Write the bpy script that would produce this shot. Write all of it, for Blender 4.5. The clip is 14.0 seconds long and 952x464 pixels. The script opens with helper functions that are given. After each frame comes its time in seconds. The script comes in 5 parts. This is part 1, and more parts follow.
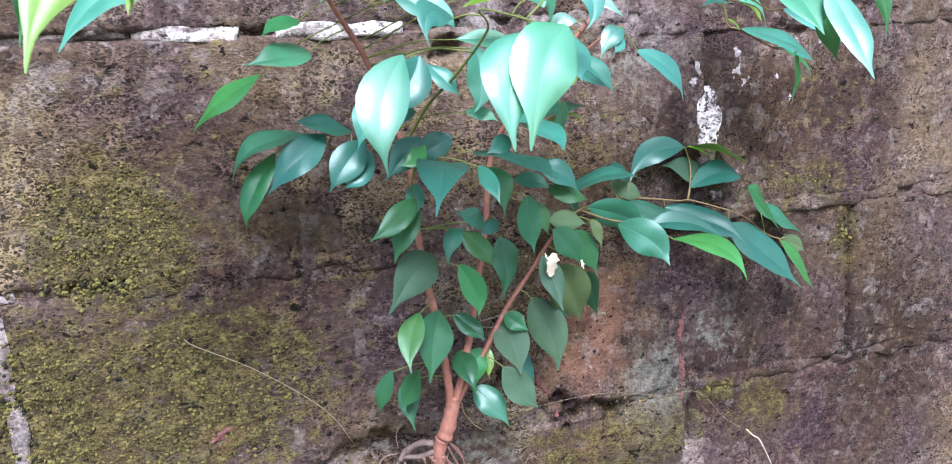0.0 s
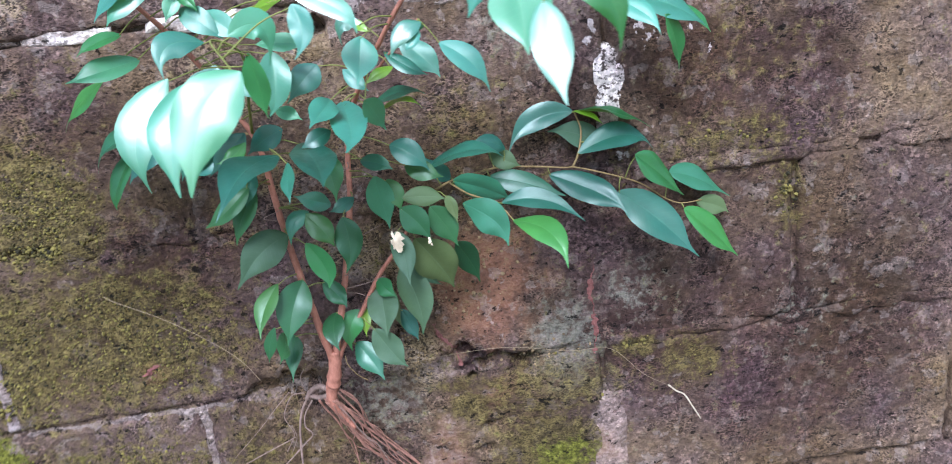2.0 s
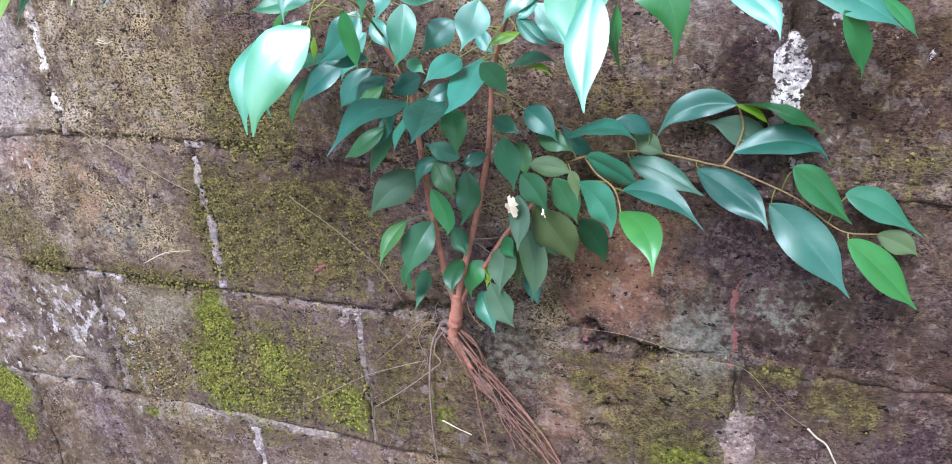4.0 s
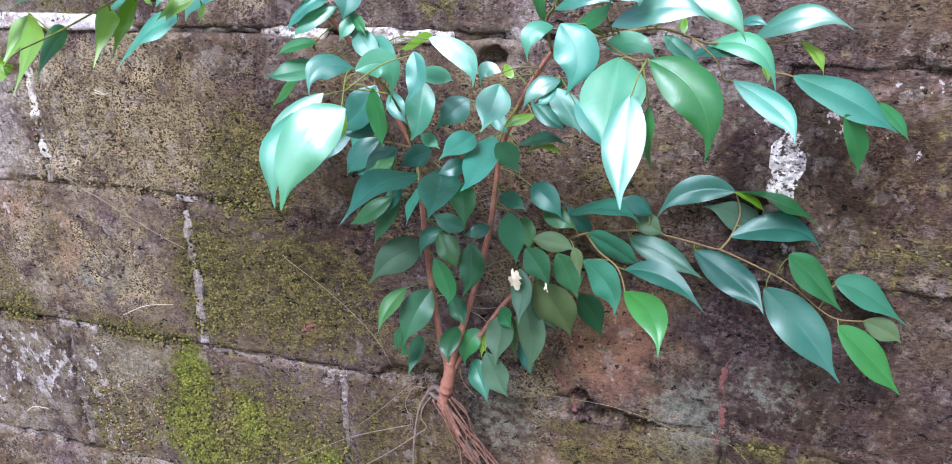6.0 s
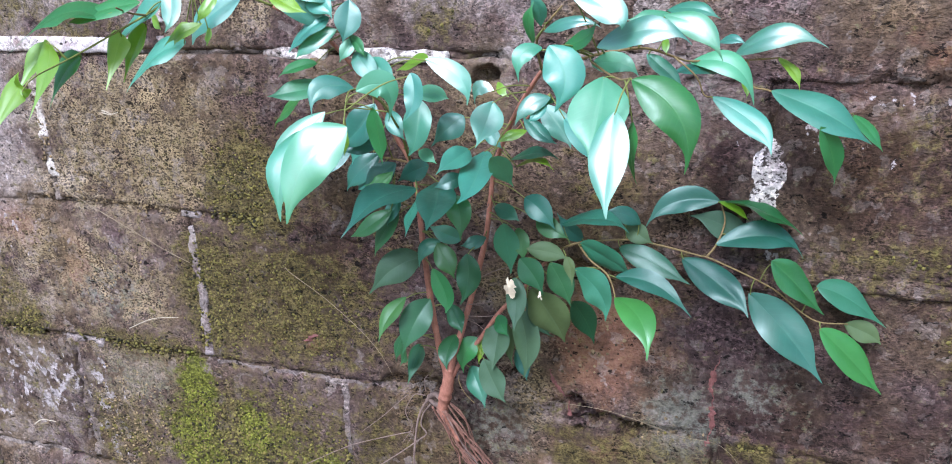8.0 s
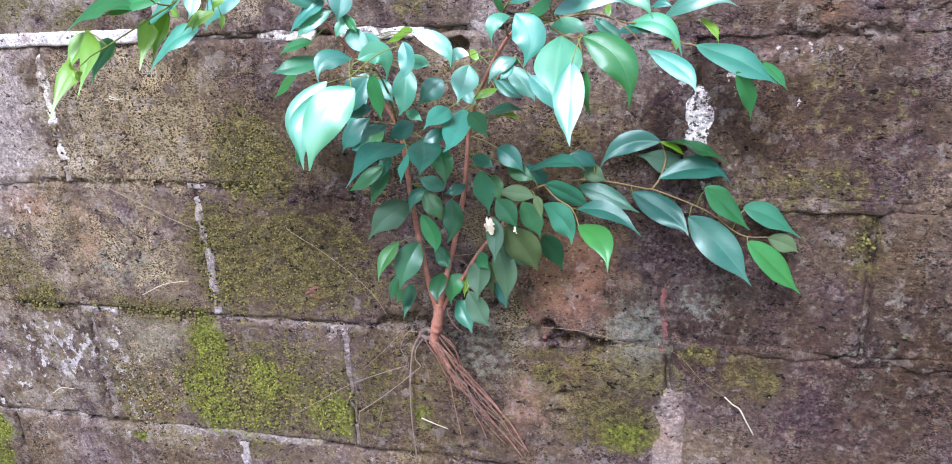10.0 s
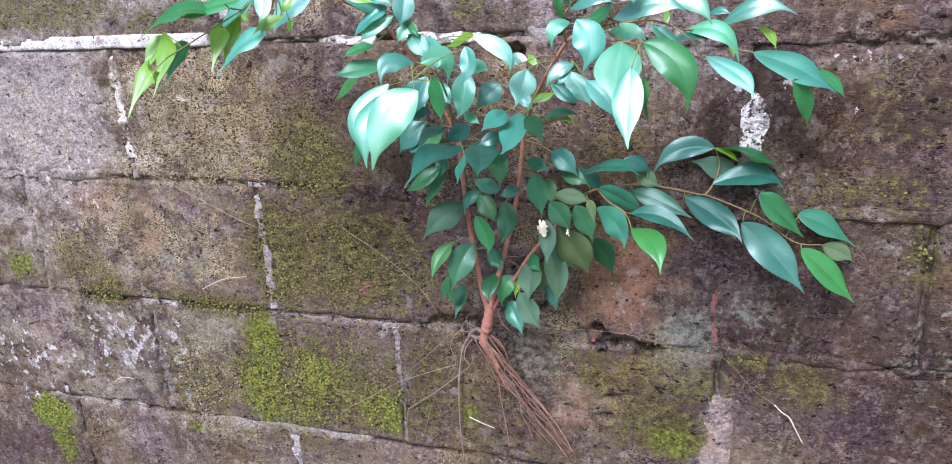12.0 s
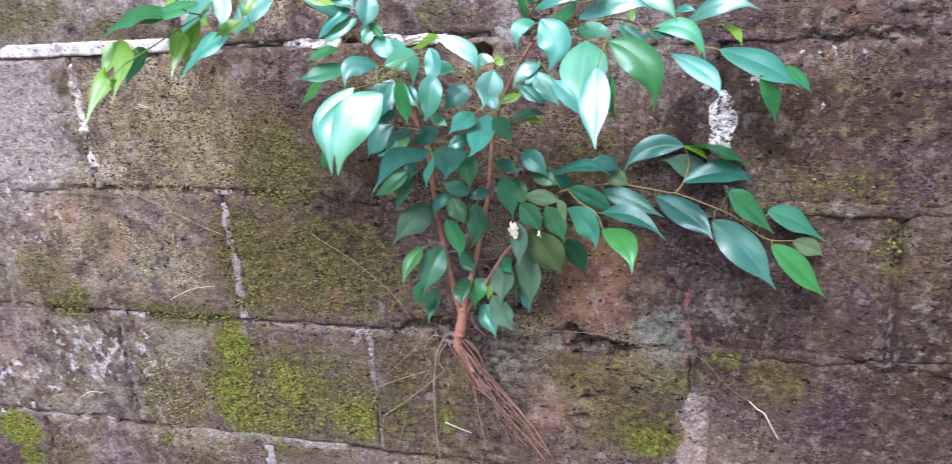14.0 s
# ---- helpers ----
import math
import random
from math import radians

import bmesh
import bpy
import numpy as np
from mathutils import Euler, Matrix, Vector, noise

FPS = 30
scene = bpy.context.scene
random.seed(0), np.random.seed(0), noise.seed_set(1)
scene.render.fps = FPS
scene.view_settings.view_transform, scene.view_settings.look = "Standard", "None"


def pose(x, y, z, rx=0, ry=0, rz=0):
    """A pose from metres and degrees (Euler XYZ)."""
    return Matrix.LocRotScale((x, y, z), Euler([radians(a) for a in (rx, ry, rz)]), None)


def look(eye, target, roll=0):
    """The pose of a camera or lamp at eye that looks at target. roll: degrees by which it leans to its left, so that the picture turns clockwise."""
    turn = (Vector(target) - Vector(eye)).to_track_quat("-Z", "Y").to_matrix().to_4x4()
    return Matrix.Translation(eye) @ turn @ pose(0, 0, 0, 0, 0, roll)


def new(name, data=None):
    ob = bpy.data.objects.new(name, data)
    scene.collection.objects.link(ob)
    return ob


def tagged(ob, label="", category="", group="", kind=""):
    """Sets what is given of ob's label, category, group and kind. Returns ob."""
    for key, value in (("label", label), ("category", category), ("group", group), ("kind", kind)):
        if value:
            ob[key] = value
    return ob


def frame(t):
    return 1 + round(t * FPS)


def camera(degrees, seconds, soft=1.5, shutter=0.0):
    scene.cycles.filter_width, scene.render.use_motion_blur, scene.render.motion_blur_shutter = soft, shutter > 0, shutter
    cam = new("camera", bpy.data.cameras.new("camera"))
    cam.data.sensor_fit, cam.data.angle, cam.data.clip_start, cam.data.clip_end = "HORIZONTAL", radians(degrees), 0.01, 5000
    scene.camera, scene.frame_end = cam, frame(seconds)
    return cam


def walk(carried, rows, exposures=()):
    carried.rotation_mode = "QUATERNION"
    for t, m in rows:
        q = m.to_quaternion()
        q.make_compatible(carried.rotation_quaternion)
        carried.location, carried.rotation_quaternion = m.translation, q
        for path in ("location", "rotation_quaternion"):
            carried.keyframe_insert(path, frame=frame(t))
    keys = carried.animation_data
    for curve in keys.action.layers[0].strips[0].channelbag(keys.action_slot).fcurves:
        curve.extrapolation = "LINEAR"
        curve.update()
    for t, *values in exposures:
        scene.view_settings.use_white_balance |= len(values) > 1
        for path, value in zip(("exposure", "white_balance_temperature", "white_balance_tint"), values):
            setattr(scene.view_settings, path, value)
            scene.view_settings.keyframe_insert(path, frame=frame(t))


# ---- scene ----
cam = camera(62.4, 14.0, 1.0, 0.55)
PATH = [
    (0, (-0.09, -0.719, 1.577), (0.543, 1.133, 1.167), -3.3),
    (0.2, (-0.074, -0.725, 1.572), (0.529, 1.138, 1.166), -3.3),
    (0.5, (-0.053, -0.736, 1.572), (0.501, 1.134, 1.128), -2.8),
    (0.7, (-0.039, -0.75, 1.582), (0.3, 1.149, 1.052), -2.8),
    (1, (-0.021, -0.747, 1.61), (0.37, 1.135, 1.058), -2.2),
    (1.2, (0.005, -0.748, 1.626), (0.389, 1.143, 1.1), -4.0),
    (1.5, (0.071, -0.77, 1.647), (0.373, 1.124, 1.079), -6.1),
    (1.7, (0.139, -0.778, 1.663), (0.322, 1.104, 1.013), -6.7),
    (2, (0.236, -0.793, 1.658), (0.322, 1.08, 0.963), -7.5),
    (2.3, (0.287, -0.808, 1.665), (0.17, 1.066, 0.977), -8.1),
    (2.5, (0.304, -0.8, 1.672), (0.158, 1.056, 0.94), -9.0),
    (2.8, (0.33, -0.783, 1.677), (0.089, 1.053, 0.923), -7.1),
    (3, (0.345, -0.762, 1.68), (-0.005, 1.05, 0.91), -7.0),
    (3.2, (0.364, -0.751, 1.667), (-0.093, 1.048, 0.923), -6.3),
    (3.5, (0.422, -0.742, 1.671), (-0.278, 0.971, 0.911), -4.6),
    (3.7, (0.44, -0.741, 1.671), (-0.303, 0.941, 0.886), -4.7),
    (5.8, (0.392, -0.759, 1.702), (-0.24, 1.002, 0.994), -1.1),
    (6, (0.392, -0.762, 1.702), (-0.24, 1.009, 1.021), -0.8),
    (6.5, (0.394, -0.771, 1.706), (-0.243, 1.002, 1.035), -1.3),
    (7, (0.395, -0.782, 1.708), (-0.252, 0.991, 1.047), -0.7),
    (7.5, (0.397, -0.79, 1.711), (-0.241, 0.991, 1.063), -1.4),
    (8, (0.403, -0.79, 1.711), (-0.225, 0.994, 1.06), -1.4),
    (8.2, (0.4, -0.799, 1.713), (-0.216, 0.974, 1.024), -0.9),
    (10.3, (0.42, -0.953, 1.715), (-0.095, 0.853, 1.026), -3.9),
    (10.5, (0.42, -0.959, 1.716), (-0.106, 0.848, 1.04), -3.9),
    (11, (0.417, -0.943, 1.714), (-0.128, 0.867, 1.06), -4.0),
    (11.5, (0.411, -0.953, 1.721), (-0.167, 0.839, 1.048), -3.2),
    (12, (0.41, -0.959, 1.715), (-0.211, 0.822, 1.048), -3.6),
    (12.5, (0.411, -0.964, 1.716), (-0.193, 0.831, 1.073), -3.8),
    (13, (0.414, -0.955, 1.719), (-0.197, 0.835, 1.071), -4.2),
    (13.5, (0.408, -0.959, 1.707), (-0.219, 0.828, 1.063), -4.5),
    (14, (0.414, -0.947, 1.713), (-0.151, 0.852, 1.046), -4.3),
]
walk(cam, [(t, look(eye, target, roll)) for t, eye, target, roll in PATH], [(0, 1.21), (0.5, 1.20), (1.0, 1.24), (1.5, 0.98), (2.0, 1.0), (2.5, 1.15), (3.0, 1.12), (3.5, 1.09), (6, 0.88), (8, 0.86), (10.5, 1.09), (11.5, 1.01), (13, 0.99), (14, 0.96)])

# ---- light ----
SUN_HEIGHT, SUN_TURN = 50.0, -16.0  # degrees: height, and turn to the left of the wall's normal
world = bpy.data.worlds.new("overcast_sky")
scene.world = world
world.use_nodes = True
wn = world.node_tree.nodes
sky = wn.new("ShaderNodeTexSky")
sky.sky_type = "NISHITA"
sky.sun_disc = False
sky.sun_elevation = radians(SUN_HEIGHT)
sky.sun_rotation = radians(180 + SUN_TURN)
sky.dust_density = 1.0
wn["Background"].inputs["Strength"].default_value = 0.15
world.node_tree.links.new(sky.outputs[0], wn["Background"].inputs["Color"])
sun_data = bpy.data.lights.new("sun", "SUN")
sun_data.energy = 3.3
sun_data.angle = radians(25)
sun_data.color = (0.955, 0.97, 1.095)
sun = new("sun", sun_data)
a, e = radians(SUN_TURN), radians(SUN_HEIGHT)
away = Vector((math.sin(a) * math.cos(e), -math.cos(a) * math.cos(e), math.sin(e)))
sun.matrix_world = look(away * 6, (0, 0, 0))

# ---- materials ----


def material(name, roughness=0.8, metallic=0.0):
    m = bpy.data.materials.new(name)
    m.use_nodes = True
    b = m.node_tree.nodes["Principled BSDF"]
    b.inputs["Roughness"].default_value = roughness
    b.inputs["Metallic"].default_value = metallic
    return m, m.node_tree.nodes, m.node_tree.links, b


def noise_node(nodes, links, coords, scale, detail=6.0, rough=0.6, stretch=None):
    n = nodes.new("ShaderNodeTexNoise")
    n.inputs["Scale"].default_value = scale
    n.inputs["Detail"].default_value = detail
    n.inputs["Roughness"].default_value = rough
    if stretch:
        mp = nodes.new("ShaderNodeMapping")
        mp.inputs["Scale"].default_value = stretch
        links.new(coords, mp.inputs["Vector"])
        coords = mp.outputs[0]
    links.new(coords, n.inputs["Vector"])
    return n.outputs["Fac"]


def ramp(nodes, links, fac, stops):
    r = nodes.new("ShaderNodeValToRGB")
    el = r.color_ramp.elements
    while len(el) < len(stops):
        el.new(0.5)
    for k, (p, c) in zip(el, stops):
        k.position, k.color = p, (*c, 1) if not isinstance(c, float) else (c, c, c, 1)
    links.new(fac, r.inputs[0])
    return r.outputs["Color"]


def maths(nodes, links, op, a, b, c=None):
    n = nodes.new("ShaderNodeMath")
    n.operation = op
    for i, v in enumerate((a, b, c)):
        if v is None:
            continue
        if isinstance(v, (int, float)):
            n.inputs[i].default_value = v
        else:
            links.new(v, n.inputs[i])
    return n.outputs[0]


def mix(nodes, links, fac, a, b, how="MIX"):
    n = nodes.new("ShaderNodeMix")
    n.data_type, n.blend_type = "RGBA", how
    for socket, v in ((n.inputs[0], fac), (n.inputs[6], a), (n.inputs[7], b)):
        if isinstance(v, (int, float)):
            socket.default_value = v
        elif isinstance(v, tuple):
            socket.default_value = (*v, 1)
        else:
            links.new(v, socket)
    return n.outputs[2]


def bump(nodes, links, bsdf, height, strength, distance):
    b = nodes.new("ShaderNodeBump")
    b.inputs["Strength"].default_value = strength
    b.inputs["Distance"].default_value = distance
    links.new(height, b.inputs["Height"])
    links.new(b.outputs[0], bsdf.inputs["Normal"])


def weathered(name, tones, bump_size=0.006, mossy=1.0, paleness=1.0, holes=0.0):
    """Old stone or mortar: mottled tones, with growth, stains and some painted shade by the mesh's own masks."""
    m, nodes, links, b = material(name, 0.92)
    geo = nodes.new("ShaderNodeNewGeometry")
    pos = geo.outputs["Position"]
    info = nodes.new("ShaderNodeObjectInfo")

    def tex(scale, detail=5, rough=0.6, stretch=None):
        return noise_node(nodes, links, pos, scale, detail, rough, stretch)

    def do(op, a, c, d=None):
        return maths(nodes, links, op, a, c, d)

    def mask(key):
        at = nodes.new("ShaderNodeAttribute")
        at.attribute_name = key
        return at.outputs["Fac"]

    def spread(key, texture, lo, hi, gain=2.6):
        s = do("MULTIPLY_ADD", do("SUBTRACT", texture, 0.5), gain, mask(key))
        mr = nodes.new("ShaderNodeMapRange")
        mr.interpolation_type = "SMOOTHSTEP"
        mr.inputs["From Min"].default_value, mr.inputs["From Max"].default_value = lo, hi
        links.new(s, mr.inputs["Value"])
        return mr.outputs[0]

    big, blotch, grit, grain = tex(5, 4), tex(21, 6, 0.65), tex(78, 5, 0.7), tex(185, 4, 0.7)
    fine_shade = ramp(nodes, links, grain, [(0.36, 0.48), (0.5, 1.0), (0.64, 1.55)])
    v = do("ADD", do("MULTIPLY", big, 0.4), do("MULTIPLY", blotch, 0.6))
    v = do("MULTIPLY_ADD", info.outputs["Random"], 0.05, v)
    colour = ramp(nodes, links, v, tones)
    hue = ramp(nodes, links, tex(6.5, 5, 0.6), [(0.36, (1.10, 0.99, 0.66)), (0.46, (1.06, 0.95, 0.78)), (0.54, (1.00, 0.89, 0.88)), (0.63, (0.96, 0.83, 0.98))])
    colour = mix(nodes, links, 1.0 if mossy == 1.0 else 0.3, colour, hue, "MULTIPLY")
    colour = mix(nodes, links, 0.45, colour, ramp(nodes, links, grit, [(0.38, 0.58), (0.47, 1.0), (0.54, 1.0), (0.60, 1.5)]), "MULTIPLY")
    colour = mix(nodes, links, 0.6, colour, fine_shade, "MULTIPLY")
    # crumbs of stone, a few millimetres across, each of its own tone
    cell = nodes.new("ShaderNodeTexVoronoi")
    cell.inputs["Scale"].default_value = 300
    warp = nodes.new("ShaderNodeVectorMath")
    warp.operation = "MULTIPLY_ADD"
    warp.inputs[1].default_value = (0.010, 0.010, 0.010)
    ripple = nodes.new("ShaderNodeTexNoise")
    ripple.inputs["Scale"].default_value = 140
    links.new(pos, ripple.inputs["Vector"])
    links.new(ripple.outputs["Color"], warp.inputs[0])
    links.new(pos, warp.inputs[2])
    links.new(warp.outputs[0], cell.inputs["Vector"])
    own = nodes.new("ShaderNodeSeparateColor")
    links.new(cell.outputs["Color"], own.inputs[0])
    rough_part = ramp(nodes, links, tex(13, 5, 0.7), [(0.46, 0.2), (0.55, 1.0)])
    crumb = ramp(nodes, links, own.outputs[0], [(0.0, 0.42), (0.22, 0.80), (0.78, 1.06), (1.0, 1.75)])
    colour = mix(nodes, links, rough_part, colour, mix(nodes, links, 1.0, colour, crumb, "MULTIPLY"))
    # squiggly grains of old crust: pale ridges with dark between them, relief shading put into colour
    worm = do("ABSOLUTE", do("SUBTRACT", tex(235, 2.0, 0.55, (0.8, 1, 1.25)), 0.5), 0)
    ridge = ramp(nodes, links, worm, [(0.0, 1.0), (0.05, 0.75), (0.10, 0.0)])
    crust_tone = mix(nodes, links, 1.0, ramp(nodes, links, blotch, [(0.36, (0.125, 0.094, 0.058)), (0.5, (0.225, 0.172, 0.104)), (0.64, (0.335, 0.268, 0.170))]), ramp(nodes, links, ridge, [(0.0, 0.30), (0.6, 1.0), (1.0, 1.45)]), "MULTIPLY")
    colour = mix(nodes, links, do("MULTIPLY", spread("tan", blotch, 0.18, 0.85), 0.85 * mossy), colour, crust_tone)
    crust = ramp(nodes, links, tex(17, 5, 0.7), [(0.49, 0.0), (0.57, 0.9)])
    colour = mix(nodes, links, do("MULTIPLY", crust, mossy), colour, mix(nodes, links, 1.0, colour, ramp(nodes, links, ridge, [(0.0, 0.36), (1.0, 1.6)]), "MULTIPLY"))
    darkness = spread("dark", blotch, 0.02, 0.85)
    colour = mix(nodes, links, darkness, colour, mix(nodes, links, 0.9, colour, (0.33, 0.245, 0.275), "MULTIPLY"))
    colour = mix(nodes, links, do("MULTIPLY", spread("rust", blotch, 0.2, 0.9), 0.65), colour, mix(nodes, links, 0.6, (0.29, 0.14, 0.09), ramp(nodes, links, grit, [(0.35, 0.4), (0.65, 1.5)]), "MULTIPLY"))
    colour = mix(nodes, links, do("MULTIPLY", spread("lichen", grit, 0.3, 0.9, 3.5), 0.6), colour, mix(nodes, links, 0.8, (0.22, 0.232, 0.205), fine_shade, "MULTIPLY"))
    # a thin pale bloom, and sharp chips of lichen and lime in it
    flecks = tex(50, 6, 0.62, (1.1, 1, 0.85))
    wash_tone = mix(nodes, links, 0.5, (0.43, 0.375, 0.385), ramp(nodes, links, ridge, [(0.0, 0.62), (1.0, 1.3)]), "MULTIPLY")
    colour = mix(nodes, links, do("MULTIPLY", spread("wash", blotch, 0.16, 0.9), 0.52 * paleness), colour, mix(nodes, links, 0.8, wash_tone, fine_shade, "MULTIPLY"))
    colour = mix(nodes, links, do("MULTIPLY", do("MULTIPLY", spread("pale", flecks, 0.80, 0.96, 5.0), do("MINIMUM", do("MULTIPLY", mask("pale"), 4.0), 1.0)), 0.85 * paleness), colour, mix(nodes, links, 0.7, (0.50, 0.455, 0.48), fine_shade, "MULTIPLY"))
    loose = do("MULTIPLY", ramp(nodes, links, tex(46, 3, 0.55), [(0.565, 0.0), (0.585, 1.0)]), ramp(nodes, links, tex(9, 3, 0.6), [(0.42, 0.25), (0.58, 1.0)]))
    colour = mix(nodes, links, do("MULTIPLY", do("MULTIPLY", loose, do("SUBTRACT", 1.0, do("MULTIPLY", darkness, 0.45))), 0.42 * paleness), colour, mix(nodes, links, 0.8, (0.30, 0.255, 0.245), crumb, "MULTIPLY"))
    moss_tex = do("ADD", do("MULTIPLY", grit, 0.6), do("MULTIPLY", blotch, 0.4))
    moss_colour = mix(nodes, links, 1.0, ramp(nodes, links, grit, [(0.36, (0.044, 0.034, 0.013)), (0.5, (0.088, 0.070, 0.026)), (0.64, (0.155, 0.124, 0.048))]), ramp(nodes, links, ridge, [(0.0, 0.55), (1.0, 1.35)]), "MULTIPLY")
    colour = mix(nodes, links, do("MULTIPLY", spread("moss", moss_tex, 0.12, 0.75, 3.2), 0.88 * mossy), colour, moss_colour)
    bright_colour = ramp(nodes, links, grain, [(0.36, (0.034, 0.036, 0.008)), (0.5, (0.105, 0.112, 0.018)), (0.64, (0.21, 0.22, 0.045))])
    colour = mix(nodes, links, do("MULTIPLY", spread("bright", moss_tex, 0.25, 0.75, 3.2), mossy), colour, bright_colour)
    pits = ramp(nodes, links, tex(85, 4, 0.7, (0.8, 1, 1.3)), [(0.358, 0.12), (0.388, 1.0)])
    colour = mix(nodes, links, 1.0, colour, pits, "MULTIPLY")
    # short dark cracks and worm tracks in patches
    track = do("ABSOLUTE", do("SUBTRACT", tex(95, 1.5, 0.5, (0.8, 1, 1.2)), 0.5), 0)
    track = do("MULTIPLY", ramp(nodes, links, track, [(0.008, 1.0), (0.02, 0.0)]), ramp(nodes, links, tex(33, 3, 0.6), [(0.56, 0.0), (0.62, 0.7)]))
    colour = mix(nodes, links, track, colour, mix(nodes, links, 1.0, colour, (0.26, 0.23, 0.24), "MULTIPLY"))
    if holes:
        hole = ramp(nodes, links, tex(150, 4, 0.65, (1, 1, 1.25)), [(0.42, holes), (0.455, 0.0)])
        colour = mix(nodes, links, hole, colour, (0.07, 0.055, 0.055))
        lost = ramp(nodes, links, tex(60, 5, 0.7), [(0.36, holes), (0.40, 0.0)])
        colour = mix(nodes, links, lost, colour, (0.10, 0.08, 0.075))
    links.new(colour, b.inputs["Base Color"])
    b.inputs["Specular IOR Level"].default_value = 0.25
    h = do("ADD", do("MULTIPLY", grit, 0.55), do("MULTIPLY", grain, 0.45))
    h = do("MULTIPLY_ADD", ridge, 0.10, h)
    h = do("MULTIPLY_ADD", pits, 0.15, h)
    h = do("MULTIPLY_ADD", own.outputs[0], 0.16, h)
    bump(nodes, links, b, h, 1.0, bump_size)
    return m


stone = weathered("old_stone", [(0.36, (0.054, 0.040, 0.037)), (0.46, (0.092, 0.069, 0.062)), (0.53, (0.128, 0.099, 0.090)), (0.63, (0.20, 0.162, 0.145))])
mortar_grey = weathered("grey_mortar", [(0.34, (0.10, 0.085, 0.085)), (0.5, (0.23, 0.195, 0.19)), (0.66, (0.36, 0.315, 0.31))], 0.006, 0.6)
mortar_pale = weathered("pale_mortar", [(0.36, (0.13, 0.115, 0.12)), (0.46, (0.27, 0.24, 0.25)), (0.6, (0.43, 0.39, 0.40))], 0.006, 0.2, 0.6)
mortar_white = weathered("white_mortar", [(0.36, (0.16, 0.14, 0.16)), (0.45, (0.42, 0.385, 0.41)), (0.58, (0.68, 0.64, 0.66))], 0.006, 0.0, 0.3)
mortar_smooth = weathered("smooth_lime_mortar", [(0.32, (0.26, 0.24, 0.25)), (0.44, (0.46, 0.43, 0.45)), (0.6, (0.62, 0.58, 0.60))], 0.0025, 0.0, 0.0)
mortar_brown = weathered("brown_mortar", [(0.36, (0.14, 0.105, 0.098)), (0.48, (0.235, 0.182, 0.17)), (0.62, (0.33, 0.26, 0.24))], 0.005, 0.3, 0.5)
mortar_lime = weathered("flaking_lime_mortar", [(0.30, (0.50, 0.46, 0.46)), (0.42, (0.70, 0.66, 0.67)), (0.60, (0.78, 0.75, 0.76))], 0.003, 0.0, 0.0, 1.0)
mortar_specked = weathered("specked_lime_mortar", [(0.40, (0.11, 0.085, 0.075)), (0.48, (0.26, 0.22, 0.205)), (0.52, (0.62, 0.59, 0.58)), (0.60, (0.74, 0.71, 0.70))], 0.005, 0.0, 0.3)


